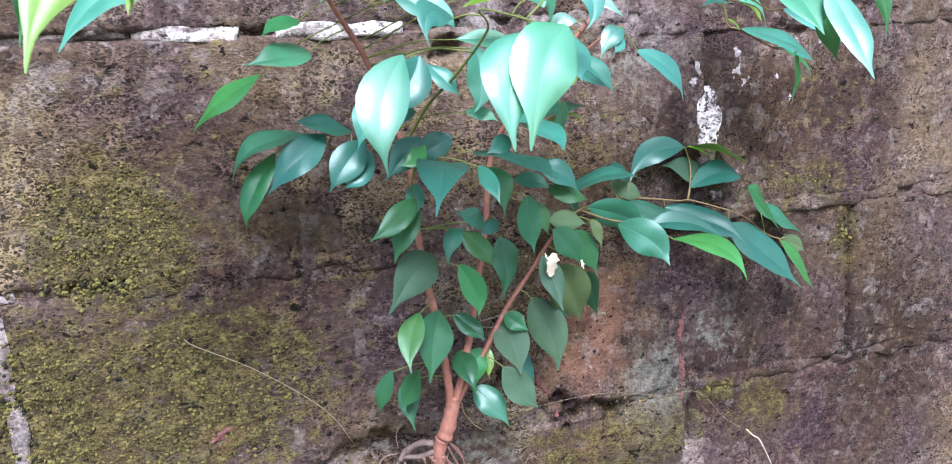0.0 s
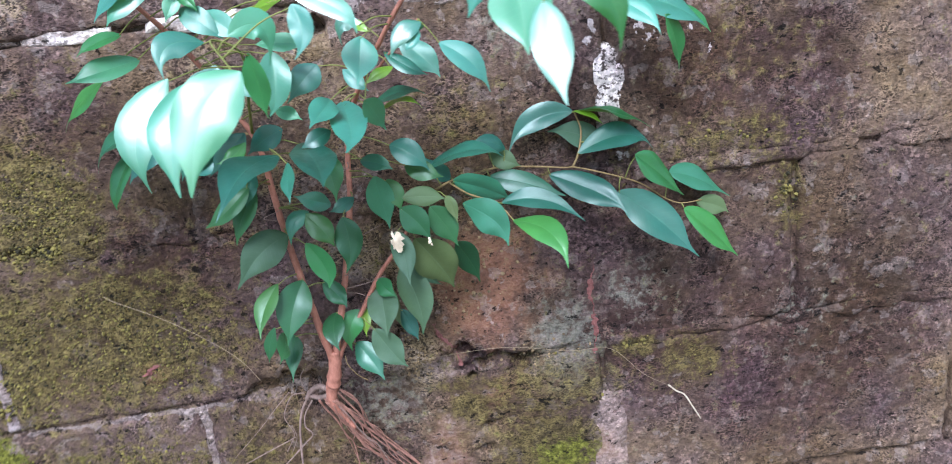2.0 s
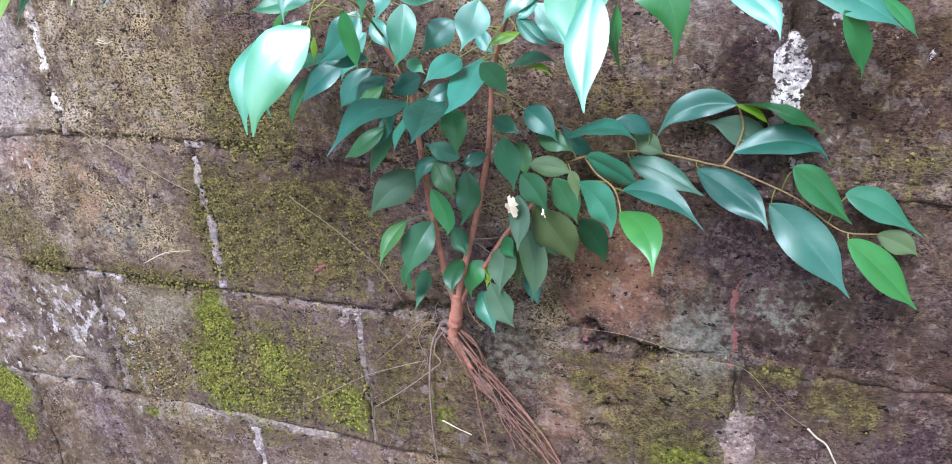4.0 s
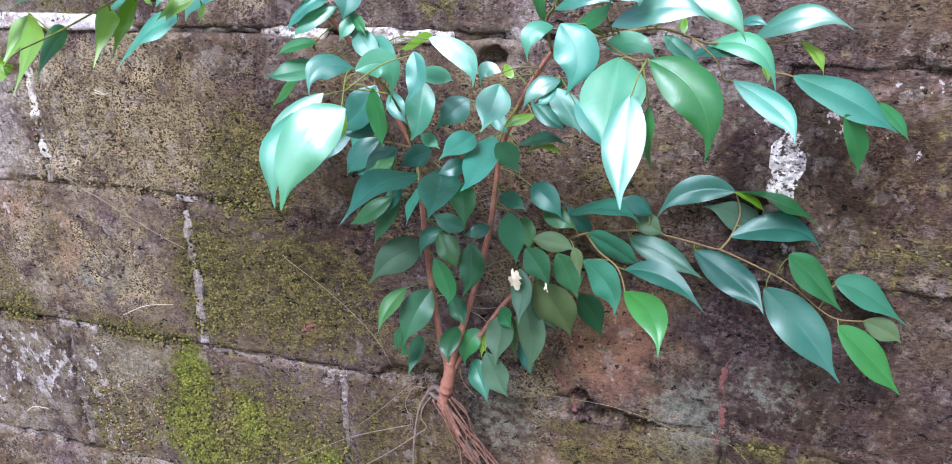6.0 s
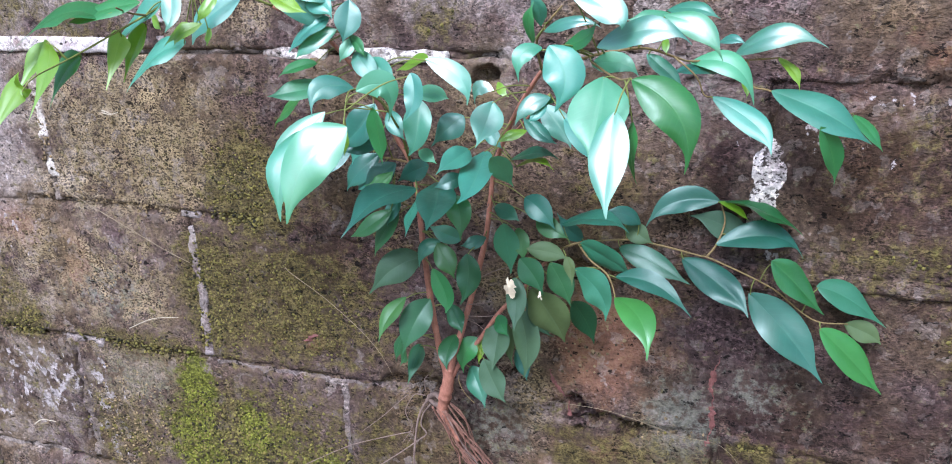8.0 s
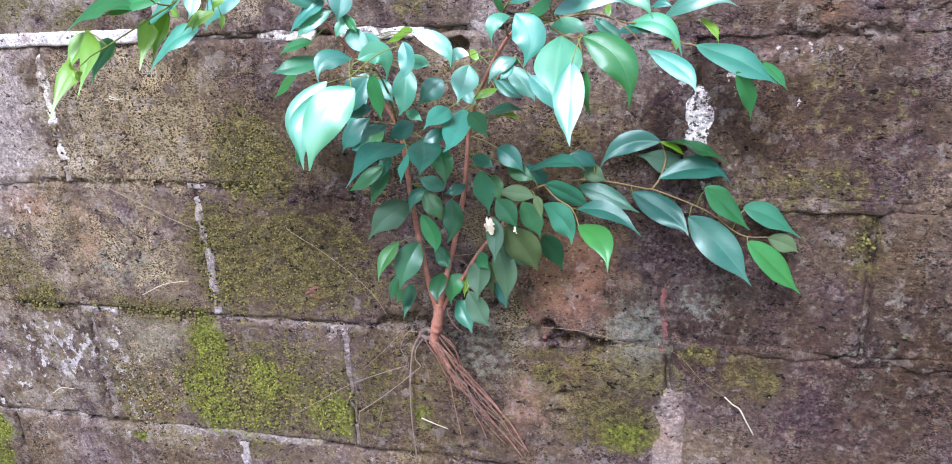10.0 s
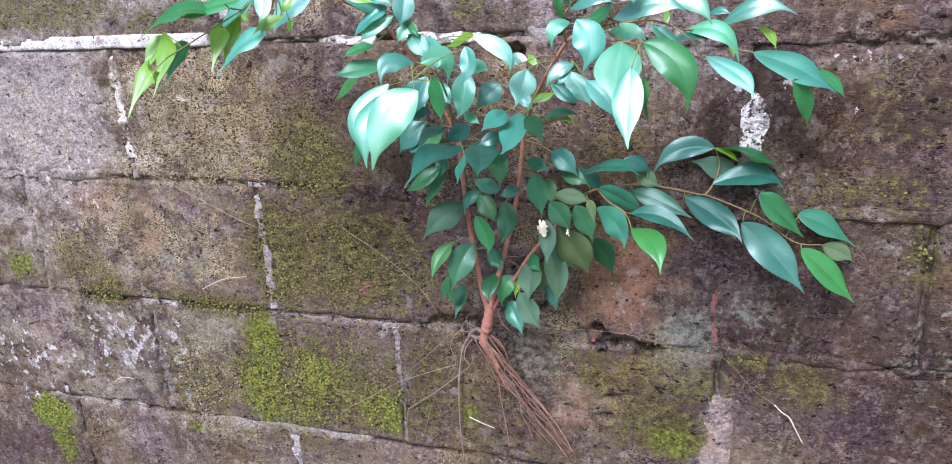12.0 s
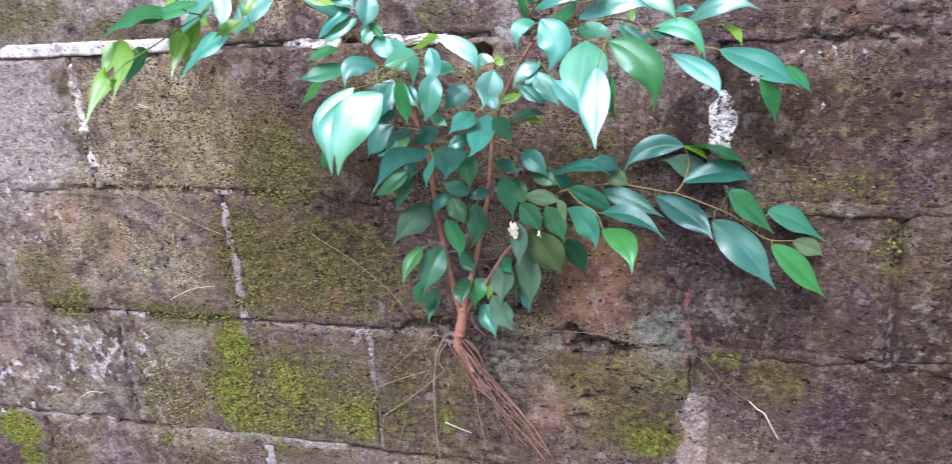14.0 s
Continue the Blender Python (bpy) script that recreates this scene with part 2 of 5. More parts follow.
def leafy(name, low, high, under, rough, through_light, coat=1.0, coat_rough=0.38, coat_ior=1.5):
    """A waxy leaf: mottled blade, paler midrib and side veins, paler underside by its second slot."""
    m, nodes, links, b = material(name, rough)
    uv = nodes.new("ShaderNodeUVMap")
    uv.uv_map = "blade"
    sep = nodes.new("ShaderNodeSeparateXYZ")
    links.new(uv.outputs[0], sep.inputs[0])
    geo = nodes.new("ShaderNodeNewGeometry")
    info = nodes.new("ShaderNodeObjectInfo")
    side = maths(nodes, links, "ABSOLUTE", sep.outputs["X"], 0)
    mott = noise_node(nodes, links, geo.outputs["Position"], 45, 5, 0.6)
    v = maths(nodes, links, "MULTIPLY_ADD", info.outputs["Random"], 0.5, maths(nodes, links, "MULTIPLY", mott, 0.55))
    colour = ramp(nodes, links, v, [(0.2, low), (0.85, high)])
    own = maths(nodes, links, "FRACT", maths(nodes, links, "MULTIPLY", info.outputs["Random"], 7.3), 0)
    colour = mix(nodes, links, 1.0 if through_light < 0.3 else 0.2, colour, ramp(nodes, links, own, [(0.0, (0.8, 0.84, 0.98)), (0.45, (1.0, 0.95, 0.96)), (0.75, (1.2, 1.0, 0.84)), (1.0, (1.5, 1.05, 0.74))]), "MULTIPLY")
    rib = ramp(nodes, links, side, [(0.0, 1.0), (0.06, 0.0)])
    colour = mix(nodes, links, maths(nodes, links, "MULTIPLY", rib, 0.18), colour, under)
    # side veins slant forwards from the midrib
    w = maths(nodes, links, "SINE", maths(nodes, links, "MULTIPLY", maths(nodes, links, "MULTIPLY_ADD", side, -0.16, sep.outputs["Y"]), 88.0), 0)
    vein = ramp(nodes, links, w, [(0.75, 0.0), (1.0, 1.0)])
    colour = mix(nodes, links, maths(nodes, links, "MULTIPLY", vein, 0.05), colour, under)
    links.new(colour, b.inputs["Base Color"])
    links.new(ramp(nodes, links, noise_node(nodes, links, geo.outputs["Position"], 130, 4), [(0.3, rough * 0.85), (0.7, min(1.0, rough * 1.25))]), b.inputs["Roughness"])
    b.inputs["Specular IOR Level"].default_value = 0.22 + 0.38 * coat
    b.inputs["IOR"].default_value = 1.75
    # the sky's blue in the sheen is set by this tint
    b.inputs["Specular Tint"].default_value = (0.74, 0.95, 1.0, 1)
    b.inputs["Coat Weight"].default_value = coat
    b.inputs["Coat Roughness"].default_value = coat_rough
    b.inputs["Coat IOR"].default_value = coat_ior
    h = maths(nodes, links, "ADD", maths(nodes, links, "MULTIPLY", rib, -0.6), maths(nodes, links, "MULTIPLY", vein, -0.06))
    h = maths(nodes, links, "MULTIPLY_ADD", mott, 0.5, h)
    bump(nodes, links, b, h, 0.25, 0.0015)
    tr = nodes.new("ShaderNodeBsdfTranslucent")
    links.new(mix(nodes, links, 0.6, colour, (0.35, 0.6, 0.06)), tr.inputs["Color"])
    ms = nodes.new("ShaderNodeMixShader")
    ms.inputs[0].default_value = through_light
    links.new(b.outputs[0], ms.inputs[1])
    links.new(tr.outputs[0], ms.inputs[2])
    links.new(ms.outputs[0], nodes["Material Output"].inputs["Surface"])
    return m


# the dark leaf, then lit, shaded and sky-glare copies, light put into their colour
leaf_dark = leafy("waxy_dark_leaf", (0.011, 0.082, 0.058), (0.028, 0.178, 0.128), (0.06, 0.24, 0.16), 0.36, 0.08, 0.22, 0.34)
leaf_lit = leafy("waxy_lit_upper_leaf", (0.018, 0.160, 0.110), (0.048, 0.32, 0.225), (0.12, 0.38, 0.22), 0.42, 0.13, 0.60, 0.50, 1.6)
leaf_shade = leafy("waxy_shaded_inner_leaf", (0.011, 0.064, 0.024), (0.034, 0.140, 0.054), (0.08, 0.20, 0.08), 0.38, 0.10, 0.0, 0.45)
# stronger coat and paler green force the sky's glare on open leaves
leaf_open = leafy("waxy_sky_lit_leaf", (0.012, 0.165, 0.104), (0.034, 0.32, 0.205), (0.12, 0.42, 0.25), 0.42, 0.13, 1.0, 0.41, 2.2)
leaf_mid = leafy("waxy_green_leaf", (0.014, 0.120, 0.034), (0.038, 0.25, 0.074), (0.12, 0.36, 0.11), 0.38, 0.16, 0.25, 0.42)
leaf_dull = leafy("dull_old_leaf", (0.034, 0.082, 0.042), (0.072, 0.145, 0.080), (0.13, 0.21, 0.13), 0.55, 0.10, 0.0)
leaf_young = leafy("young_yellow_green_leaf", (0.13, 0.33, 0.012), (0.27, 0.50, 0.03), (0.42, 0.62, 0.14), 0.42, 0.40)


def barky(name, low, high, rough=0.75, scale=120, tufts=0.0):
    """Bark, stalks, soil, and, with tufts, moss of which each tuft has a tone of its own."""
    m, nodes, links, b = material(name, rough)
    geo = nodes.new("ShaderNodeNewGeometry")
    n = noise_node(nodes, links, geo.outputs["Position"], scale, 6, 0.65)
    n2 = noise_node(nodes, links, geo.outputs["Position"], scale * 4, 4, 0.6, (1, 1, 0.4))
    v = maths(nodes, links, "ADD", maths(nodes, links, "MULTIPLY", n, 0.6), maths(nodes, links, "MULTIPLY", n2, 0.4))
    tone = v
    if tufts:
        own = maths(nodes, links, "MULTIPLY", maths(nodes, links, "SUBTRACT", geo.outputs["Random Per Island"], 0.5), tufts)
        tone = maths(nodes, links, "ADD", v, own)
    links.new(ramp(nodes, links, tone, [(0.3, low), (0.7, high)]), b.inputs["Base Color"])
    bump(nodes, links, b, v, 0.6, 0.0015)
    return m


stalk = barky("green_leaf_stalk", (0.10, 0.14, 0.03), (0.25, 0.27, 0.08))
bark = barky("reddish_brown_bark", (0.22, 0.082, 0.060), (0.50, 0.225, 0.165))
twig = barky("green_brown_twig", (0.13, 0.095, 0.04), (0.31, 0.22, 0.10))
root_red = barky("reddish_root", (0.11, 0.050, 0.040), (0.40, 0.205, 0.160))
root_grey = barky("grey_root", (0.10, 0.066, 0.058), (0.31, 0.225, 0.20))
root_dead = barky("dead_red_root", (0.09, 0.030, 0.030), (0.29, 0.115, 0.108))
dry_grass = barky("dry_grass", (0.15, 0.115, 0.075), (0.33, 0.26, 0.18))
straw = barky("bleached_straw", (0.34, 0.29, 0.22), (0.62, 0.56, 0.47))
torn_white = barky("dried_leaf_tissue", (0.55, 0.46, 0.34), (0.82, 0.74, 0.60), 0.8)
moss_green = barky("bright_moss", (0.045, 0.050, 0.008), (0.21, 0.225, 0.034), 0.95, 90, 0.45)
moss_olive = barky("olive_moss", (0.011, 0.010, 0.003), (0.175, 0.150, 0.042), 0.95, 160, 0.50)
moss_tan = barky("tan_moss", (0.038, 0.027, 0.016), (0.31, 0.225, 0.128), 0.95, 160, 0.5)
soil = barky("damp_soil", (0.05, 0.036, 0.025), (0.13, 0.10, 0.07), 0.95, 9)

# ---- mesh helpers ----


def mesh_of(name, verts, faces, mats, smooth=True, indices=None):
    me = bpy.data.meshes.new(name)
    me.from_pydata([tuple(v) for v in verts], [], faces)
    for mt in mats:
        me.materials.append(mt)
    if indices is not None:
        me.polygons.foreach_set("material_index", indices)
    me.polygons.foreach_set("use_smooth", [smooth] * len(me.polygons))
    me.update()
    return me


def part(name, me, parent, at=(0, 0, 0), label=""):
    ob = new(name, me)
    ob.parent = parent
    ob.location = at
    return tagged(ob, label)


def smooth_line(points, steps=6):
    """A Catmull-Rom line through the points."""
    p = [Vector(q) for q in points]
    p = [p[0] * 2 - p[1]] + p + [p[-1] * 2 - p[-2]]
    out = []
    for i in range(1, len(p) - 2):
        for s in range(steps):
            t = s / steps
            out.append(0.5 * (2 * p[i] + (p[i + 1] - p[i - 1]) * t + (2 * p[i - 1] - 5 * p[i] + 4 * p[i + 1] - p[i + 2]) * t * t + (3 * p[i] - p[i - 1] - 3 * p[i + 1] + p[i + 2]) * t ** 3))
    out.append(p[-2])
    return out


def tube(line, r0, r1, sides=8, knots=0.0, origin=(0, 0, 0)):
    """Vertices and faces of a tapered, slightly knotty tube along the line."""
    o = Vector(origin)
    verts, faces = [], []
    up = Vector((0.13, 0.4, 0.9)).normalized()
    for i, c in enumerate(line):
        d = (line[min(i + 1, len(line) - 1)] - line[max(i - 1, 0)]).normalized()
        x = d.cross(up)
        if x.length < 0.05:
            x = d.cross(Vector((1, 0, 0)))
        x.normalize()
        y = d.cross(x)
        f = i / (len(line) - 1)
        r = (r0 + (r1 - r0) * f) * (1 + knots * noise.noise(c * 160))
        for k in range(sides):
            g = 2 * math.pi * k / sides
            rr = r * (1 + 0.6 * knots * noise.noise(c * 90 + Vector((k, 0, 0))))
            verts.append(c - o + x * (rr * math.cos(g)) + y * (rr * math.sin(g)))
    n = len(line)
    for i in range(n - 1):
        for k in range(sides):
            q = (k + 1) % sides
            faces.append((i * sides + k, i * sides + q, (i + 1) * sides + q, (i + 1) * sides + k))
    faces.append(tuple(range(sides - 1, -1, -1)))
    faces.append(tuple((n - 1) * sides + k for k in range(sides)))
    return verts, faces


# ---- stains, growth and some painted shade on the wall: soft spots in metres along and up it ----
SPOTS = {"moss": [], "bright": [], "pale": [], "wash": [], "lichen": [], "rust": [], "dark": [], "tan": []}


def stain_or_shade(kind, x, z, wide, high, much):
    SPOTS[kind].append((x, z, wide, high, much))


# browner stone here, with shadow behind the leaves darkened into its colour
stain_or_shade('dark', -0.049, 1.380, 0.084, 0.065, 0.80)
stain_or_shade('dark', 0.002, 1.309, 0.074, 0.057, 0.50)
stain_or_shade('dark', 0.541, 1.502, 0.098, 0.065, 0.90)
stain_or_shade('dark', 0.617, 1.482, 0.071, 0.108, 0.70)
stain_or_shade('dark', 0.489, 1.585, 0.075, 0.041, 0.50)
stain_or_shade('dark', 0.263, 1.183, 0.041, 0.028, 0.50)
stain_or_shade('pale', 0.418, 1.550, 0.030, 0.020, 0.50)
stain_or_shade('tan', -0.344, 1.509, 0.155, 0.094, 0.90)
stain_or_shade('tan', -0.552, 1.347, 0.074, 0.043, 0.80)
stain_or_shade('tan', -0.636, 1.267, 0.065, 0.069, 0.70)
stain_or_shade('tan', -0.443, 1.461, 0.068, 0.059, 0.70)
stain_or_shade('tan', 0.222, 1.341, 0.111, 0.107, 0.45)
stain_or_shade('tan', -0.580, 1.690, 0.200, 0.040, 0.80)
stain_or_shade('tan', -0.150, 1.690, 0.160, 0.040, 0.60)
stain_or_shade('wash', 0.080, 1.690, 0.160, 0.040, 0.55)
stain_or_shade('lichen', 0.340, 1.570, 0.050, 0.030, 0.50)
stain_or_shade('wash', 0.340, 1.600, 0.050, 0.030, 0.50)
stain_or_shade('tan', -0.076, 1.304, 0.142, 0.089, 0.30)
stain_or_shade('dark', -0.094, 1.312, 0.125, 0.079, 0.45)
stain_or_shade('dark', 0.451, 1.355, 0.135, 0.099, 0.50)
stain_or_shade('dark', 0.462, 1.170, 0.101, 0.063, 0.50)
stain_or_shade('dark', 0.156, 1.072, 0.107, 0.084, 0.40)
stain_or_shade('dark', -0.075, 1.103, 0.149, 0.099, 0.30)
stain_or_shade('tan', -0.424, 1.083, 0.085, 0.097, 0.60)
stain_or_shade('tan', 0.084, 1.480, 0.132, 0.103, 0.40)
stain_or_shade('tan', 0.337, 1.173, 0.071, 0.056, 0.55)
stain_or_shade('dark', 0.627, 1.156, 0.164, 0.133, 0.75)
stain_or_shade('dark', 0.655, 1.259, 0.086, 0.098, 0.55)
stain_or_shade('wash', -0.710, 1.531, 0.018, 0.030, 1.30)
stain_or_shade('wash', 0.393, 1.072, 0.014, 0.049, 0.50)
stain_or_shade('wash', -0.683, 1.425, 0.114, 0.064, 0.70)
stain_or_shade('tan', -0.627, 1.536, 0.143, 0.100, 0.35)
stain_or_shade('dark', 0.577, 1.452, 0.121, 0.120, 0.35)
stain_or_shade('lichen', 0.360, 1.212, 0.039, 0.055, 0.80)
stain_or_shade('lichen', 0.441, 1.272, 0.036, 0.034, 0.50)
stain_or_shade('lichen', -0.387, 1.155, 0.071, 0.046, 0.60)
stain_or_shade('lichen', -0.422, 1.281, 0.070, 0.043, 0.50)
stain_or_shade('lichen', 0.141, 1.169, 0.045, 0.039, 0.60)
stain_or_shade('lichen', 0.635, 1.208, 0.039, 0.050, 0.25)
stain_or_shade('rust', 0.271, 1.301, 0.055, 0.062, 1.00)
stain_or_shade('wash', -0.633, 1.500, 0.238, 0.120, 0.45)
stain_or_shade('tan', -0.420, 1.300, 0.120, 0.070, 0.65)
stain_or_shade('rust', -0.480, 1.320, 0.030, 0.070, 0.45)
stain_or_shade('dark', -0.820, 0.930, 0.100, 0.060, 0.60)
stain_or_shade('wash', -0.657, 1.080, 0.261, 0.142, 0.40)
stain_or_shade('dark', 0.569, 1.183, 0.144, 0.115, 0.55)
# the broken hollows' shade, painted dark to deepen them
stain_or_shade('dark', 0.248, 1.212, 0.034, 0.012, 1.10)
stain_or_shade('dark', 0.305, 1.196, 0.014, 0.011, 1.20)
stain_or_shade('tan', 0.190, 1.225, 0.020, 0.050, 0.9)
stain_or_shade('rust', 0.250, 1.165, 0.050, 0.022, 0.5)
stain_or_shade('dark', 0.460, 1.205, 0.110, 0.050, 0.85)
stain_or_shade('dark', 0.300, 1.140, 0.050, 0.040, 0.60)
stain_or_shade('wash', -0.500, 1.695, 0.300, 0.045, 0.80)
stain_or_shade('dark', -0.100, 1.260, 0.180, 0.060, 0.45)
stain_or_shade('moss', 0.245, 1.178, 0.045, 0.012, 0.6)
stain_or_shade('moss', 0.440, 1.196, 0.025, 0.012, 0.9)
stain_or_shade('moss', 0.240, 1.150, 0.022, 0.016, 1.0)
stain_or_shade('wash', -0.647, 1.677, 0.117, 0.027, 0.40)
stain_or_shade('pale', -0.609, 1.417, 0.111, 0.129, 0.28)
stain_or_shade('dark', -0.066, 1.406, 0.084, 0.055, 0.60)
stain_or_shade('dark', 0.559, 1.138, 0.135, 0.063, 0.55)
stain_or_shade('dark', 0.597, 1.254, 0.077, 0.066, 0.40)
stain_or_shade('moss', -0.249, 1.082, 0.122, 0.081, 0.75)
stain_or_shade('bright', -0.160, 1.093, 0.043, 0.033, 0.40)
stain_or_shade('dark', 0.524, 1.312, 0.209, 0.287, 0.45)
stain_or_shade('moss', -0.082, 1.433, 0.461, 0.200, 0.20)
stain_or_shade('moss', -0.280, 1.100, 0.501, 0.153, 0.30)
stain_or_shade('moss', 0.481, 1.427, 0.190, 0.244, 0.06)
stain_or_shade('wash', -0.640, 1.575, 0.188, 0.119, 0.50)
stain_or_shade('wash', -0.670, 1.287, 0.142, 0.165, 0.32)
stain_or_shade('tan', -0.400, 1.334, 0.124, 0.063, 0.50)
stain_or_shade('tan', -0.520, 1.274, 0.109, 0.055, 0.40)
stain_or_shade('wash', -0.522, 1.095, 0.210, 0.111, 0.35)
stain_or_shade('moss', -0.170, 1.450, 0.055, 0.055, 1.15)
stain_or_shade('dark', -0.165, 1.465, 0.060, 0.070, 0.70)
stain_or_shade('moss', -0.349, 1.481, 0.137, 0.047, 0.28)
stain_or_shade('moss', -0.126, 1.301, 0.118, 0.075, 0.75)
stain_or_shade('moss', -0.245, 1.300, 0.050, 0.080, 0.95)
stain_or_shade('dark', -0.200, 1.290, 0.090, 0.090, 0.45)
stain_or_shade('moss', -0.636, 1.267, 0.065, 0.051, 0.55)
stain_or_shade('moss', -0.597, 1.214, 0.046, 0.021, 0.90)
stain_or_shade('moss', -0.611, 1.676, 0.159, 0.032, 0.70)
stain_or_shade('moss', -0.391, 1.651, 0.083, 0.026, 0.50)
stain_or_shade('moss', 0.085, 1.652, 0.032, 0.022, 0.50)
stain_or_shade('moss', 0.338, 1.154, 0.071, 0.047, 0.60)
stain_or_shade('moss', 0.331, 1.077, 0.057, 0.039, 1.00)
stain_or_shade('moss', 0.506, 1.167, 0.039, 0.031, 0.60)
stain_or_shade('moss', 0.620, 1.350, 0.016, 0.038, 0.60)
stain_or_shade('moss', 0.548, 1.426, 0.106, 0.030, 0.45)
stain_or_shade('moss', 0.589, 1.516, 0.054, 0.042, 0.30)
stain_or_shade('moss', -0.377, 1.210, 0.104, 0.020, 0.70)
stain_or_shade('moss', -0.157, 1.115, 0.095, 0.066, 0.60)
stain_or_shade('moss', 0.026, 1.116, 0.058, 0.074, 0.35)
stain_or_shade('moss', -0.429, 1.059, 0.098, 0.073, 0.50)
stain_or_shade('moss', -0.098, 1.079, 0.062, 0.067, 0.60)
stain_or_shade('moss', 0.262, 1.498, 0.060, 0.039, 0.35)
stain_or_shade('moss', 0.263, 1.145, 0.050, 0.029, 0.50)
stain_or_shade('moss', -0.242, 0.969, 0.069, 0.030, 0.50)
stain_or_shade('moss', 0.561, 1.557, 0.030, 0.027, 0.35)
stain_or_shade('bright', -0.298, 1.147, 0.028, 0.047, 1.00)
stain_or_shade('bright', -0.309, 1.063, 0.040, 0.065, 0.80)
stain_or_shade('bright', -0.208, 1.098, 0.024, 0.038, 0.85)
stain_or_shade('bright', -0.269, 1.023, 0.069, 0.031, 0.60)
stain_or_shade('bright', -0.790, 0.950, 0.041, 0.033, 1.10)
stain_or_shade('bright', -0.779, 0.885, 0.024, 0.043, 0.70)
stain_or_shade('bright', -0.112, 1.044, 0.032, 0.031, 0.60)
stain_or_shade('bright', 0.050, 1.064, 0.026, 0.032, 0.45)
stain_or_shade('bright', 0.345, 1.062, 0.035, 0.024, 0.75)
stain_or_shade('bright', -0.180, 1.065, 0.120, 0.050, 0.36)
stain_or_shade('bright', -0.085, 1.050, 0.020, 0.040, 0.70)
stain_or_shade('moss', -0.020, 1.110, 0.030, 0.080, 0.60)
stain_or_shade('bright', -0.461, 0.969, 0.013, 0.009, 0.80)
stain_or_shade('moss', -0.760, 1.257, 0.050, 0.040, 0.45)
stain_or_shade('wash', -0.720, 1.290, 0.050, 0.050, 0.60)
stain_or_shade('bright', -0.770, 1.247, 0.030, 0.024, 0.60)
stain_or_shade('moss', -0.581, 1.228, 0.024, 0.016, 1.00)
stain_or_shade('wash', -0.640, 1.520, 0.120, 0.130, 1.00)
stain_or_shade('dark', -0.100, 1.520, 0.060, 0.060, 0.60)
stain_or_shade('wash', -0.617, 1.386, 0.075, 0.053, 0.50)
stain_or_shade('wash', -0.756, 1.315, 0.082, 0.069, 0.55)
stain_or_shade('pale', -0.581, 1.118, 0.072, 0.055, 0.80)
stain_or_shade('pale', -0.828, 1.073, 0.060, 0.093, 0.55)
stain_or_shade('pale', -0.470, 1.090, 0.030, 0.085, 0.70)
stain_or_shade('dark', -0.505, 1.090, 0.018, 0.090, 0.55)
stain_or_shade('dark', -0.450, 1.050, 0.030, 0.050, 0.45)
stain_or_shade('pale', 0.525, 1.571, 0.037, 0.023, 0.45)
stain_or_shade('pale', 0.439, 1.551, 0.020, 0.021, 0.50)
stain_or_shade('wash', 0.535, 1.571, 0.043, 0.027, 0.20)
stain_or_shade('dark', 0.537, 1.544, 0.132, 0.107, 0.45)
stain_or_shade('dark', 0.615, 1.395, 0.073, 0.107, 0.40)
stain_or_shade('dark', 0.560, 1.630, 0.115, 0.039, 0.50)
stain_or_shade('wash', 0.360, 1.212, 0.027, 0.045, 0.45)
stain_or_shade('wash', 0.396, 1.087, 0.017, 0.058, 0.70)
stain_or_shade('wash', 0.207, 1.119, 0.031, 0.070, 0.32)
stain_or_shade('wash', 0.178, 1.202, 0.019, 0.058, 0.40)
stain_or_shade('wash', -0.196, 1.461, 0.040, 0.027, 0.30)
stain_or_shade('pale', -0.746, 1.058, 0.086, 0.052, 0.50)
stain_or_shade('wash', 0.164, 1.628, 0.039, 0.019, 0.50)
stain_or_shade('wash', -0.217, 1.588, 0.058, 0.026, 0.35)
stain_or_shade('pale', 0.592, 1.431, 0.011, 0.018, 0.40)
stain_or_shade('wash', -0.046, 1.416, 0.017, 0.013, 0.40)
stain_or_shade('rust', 0.263, 1.292, 0.044, 0.045, 0.80)
stain_or_shade('rust', -0.582, 1.377, 0.056, 0.032, 0.70)
stain_or_shade('rust', 0.246, 1.162, 0.034, 0.029, 0.40)
stain_or_shade('rust', 0.206, 1.089, 0.026, 0.061, 0.60)
stain_or_shade('rust', 0.396, 1.077, 0.016, 0.048, 0.60)
stain_or_shade('rust', -0.746, 1.107, 0.043, 0.064, 0.50)
stain_or_shade('rust', -0.103, 1.252, 0.014, 0.010, 1.60)
stain_or_shade('rust', 0.555, 1.617, 0.036, 0.026, 0.35)
stain_or_shade('rust', 0.533, 1.591, 0.055, 0.034, 0.30)
stain_or_shade('dark', 0.493, 1.252, 0.103, 0.077, 0.60)
stain_or_shade('dark', 0.417, 1.312, 0.050, 0.050, 0.50)
stain_or_shade('dark', -0.123, 1.413, 0.114, 0.028, 0.60)
stain_or_shade('dark', 0.183, 1.449, 0.110, 0.058, 0.45)
stain_or_shade('dark', 0.141, 1.169, 0.053, 0.039, 0.50)
stain_or_shade('dark', -0.841, 0.876, 0.123, 0.058, 0.70)
stain_or_shade('dark', 0.362, 1.139, 0.032, 0.038, 0.60)
stain_or_shade('dark', 0.382, 1.500, 0.016, 0.050, 0.90)
stain_or_shade('dark', 0.412, 1.462, 0.016, 0.012, 1.30)
stain_or_shade('dark', 0.425, 1.440, 0.036, 0.010, 1.00)
stain_or_shade('pale', 0.425, 1.425, 0.016, 0.008, 0.80)
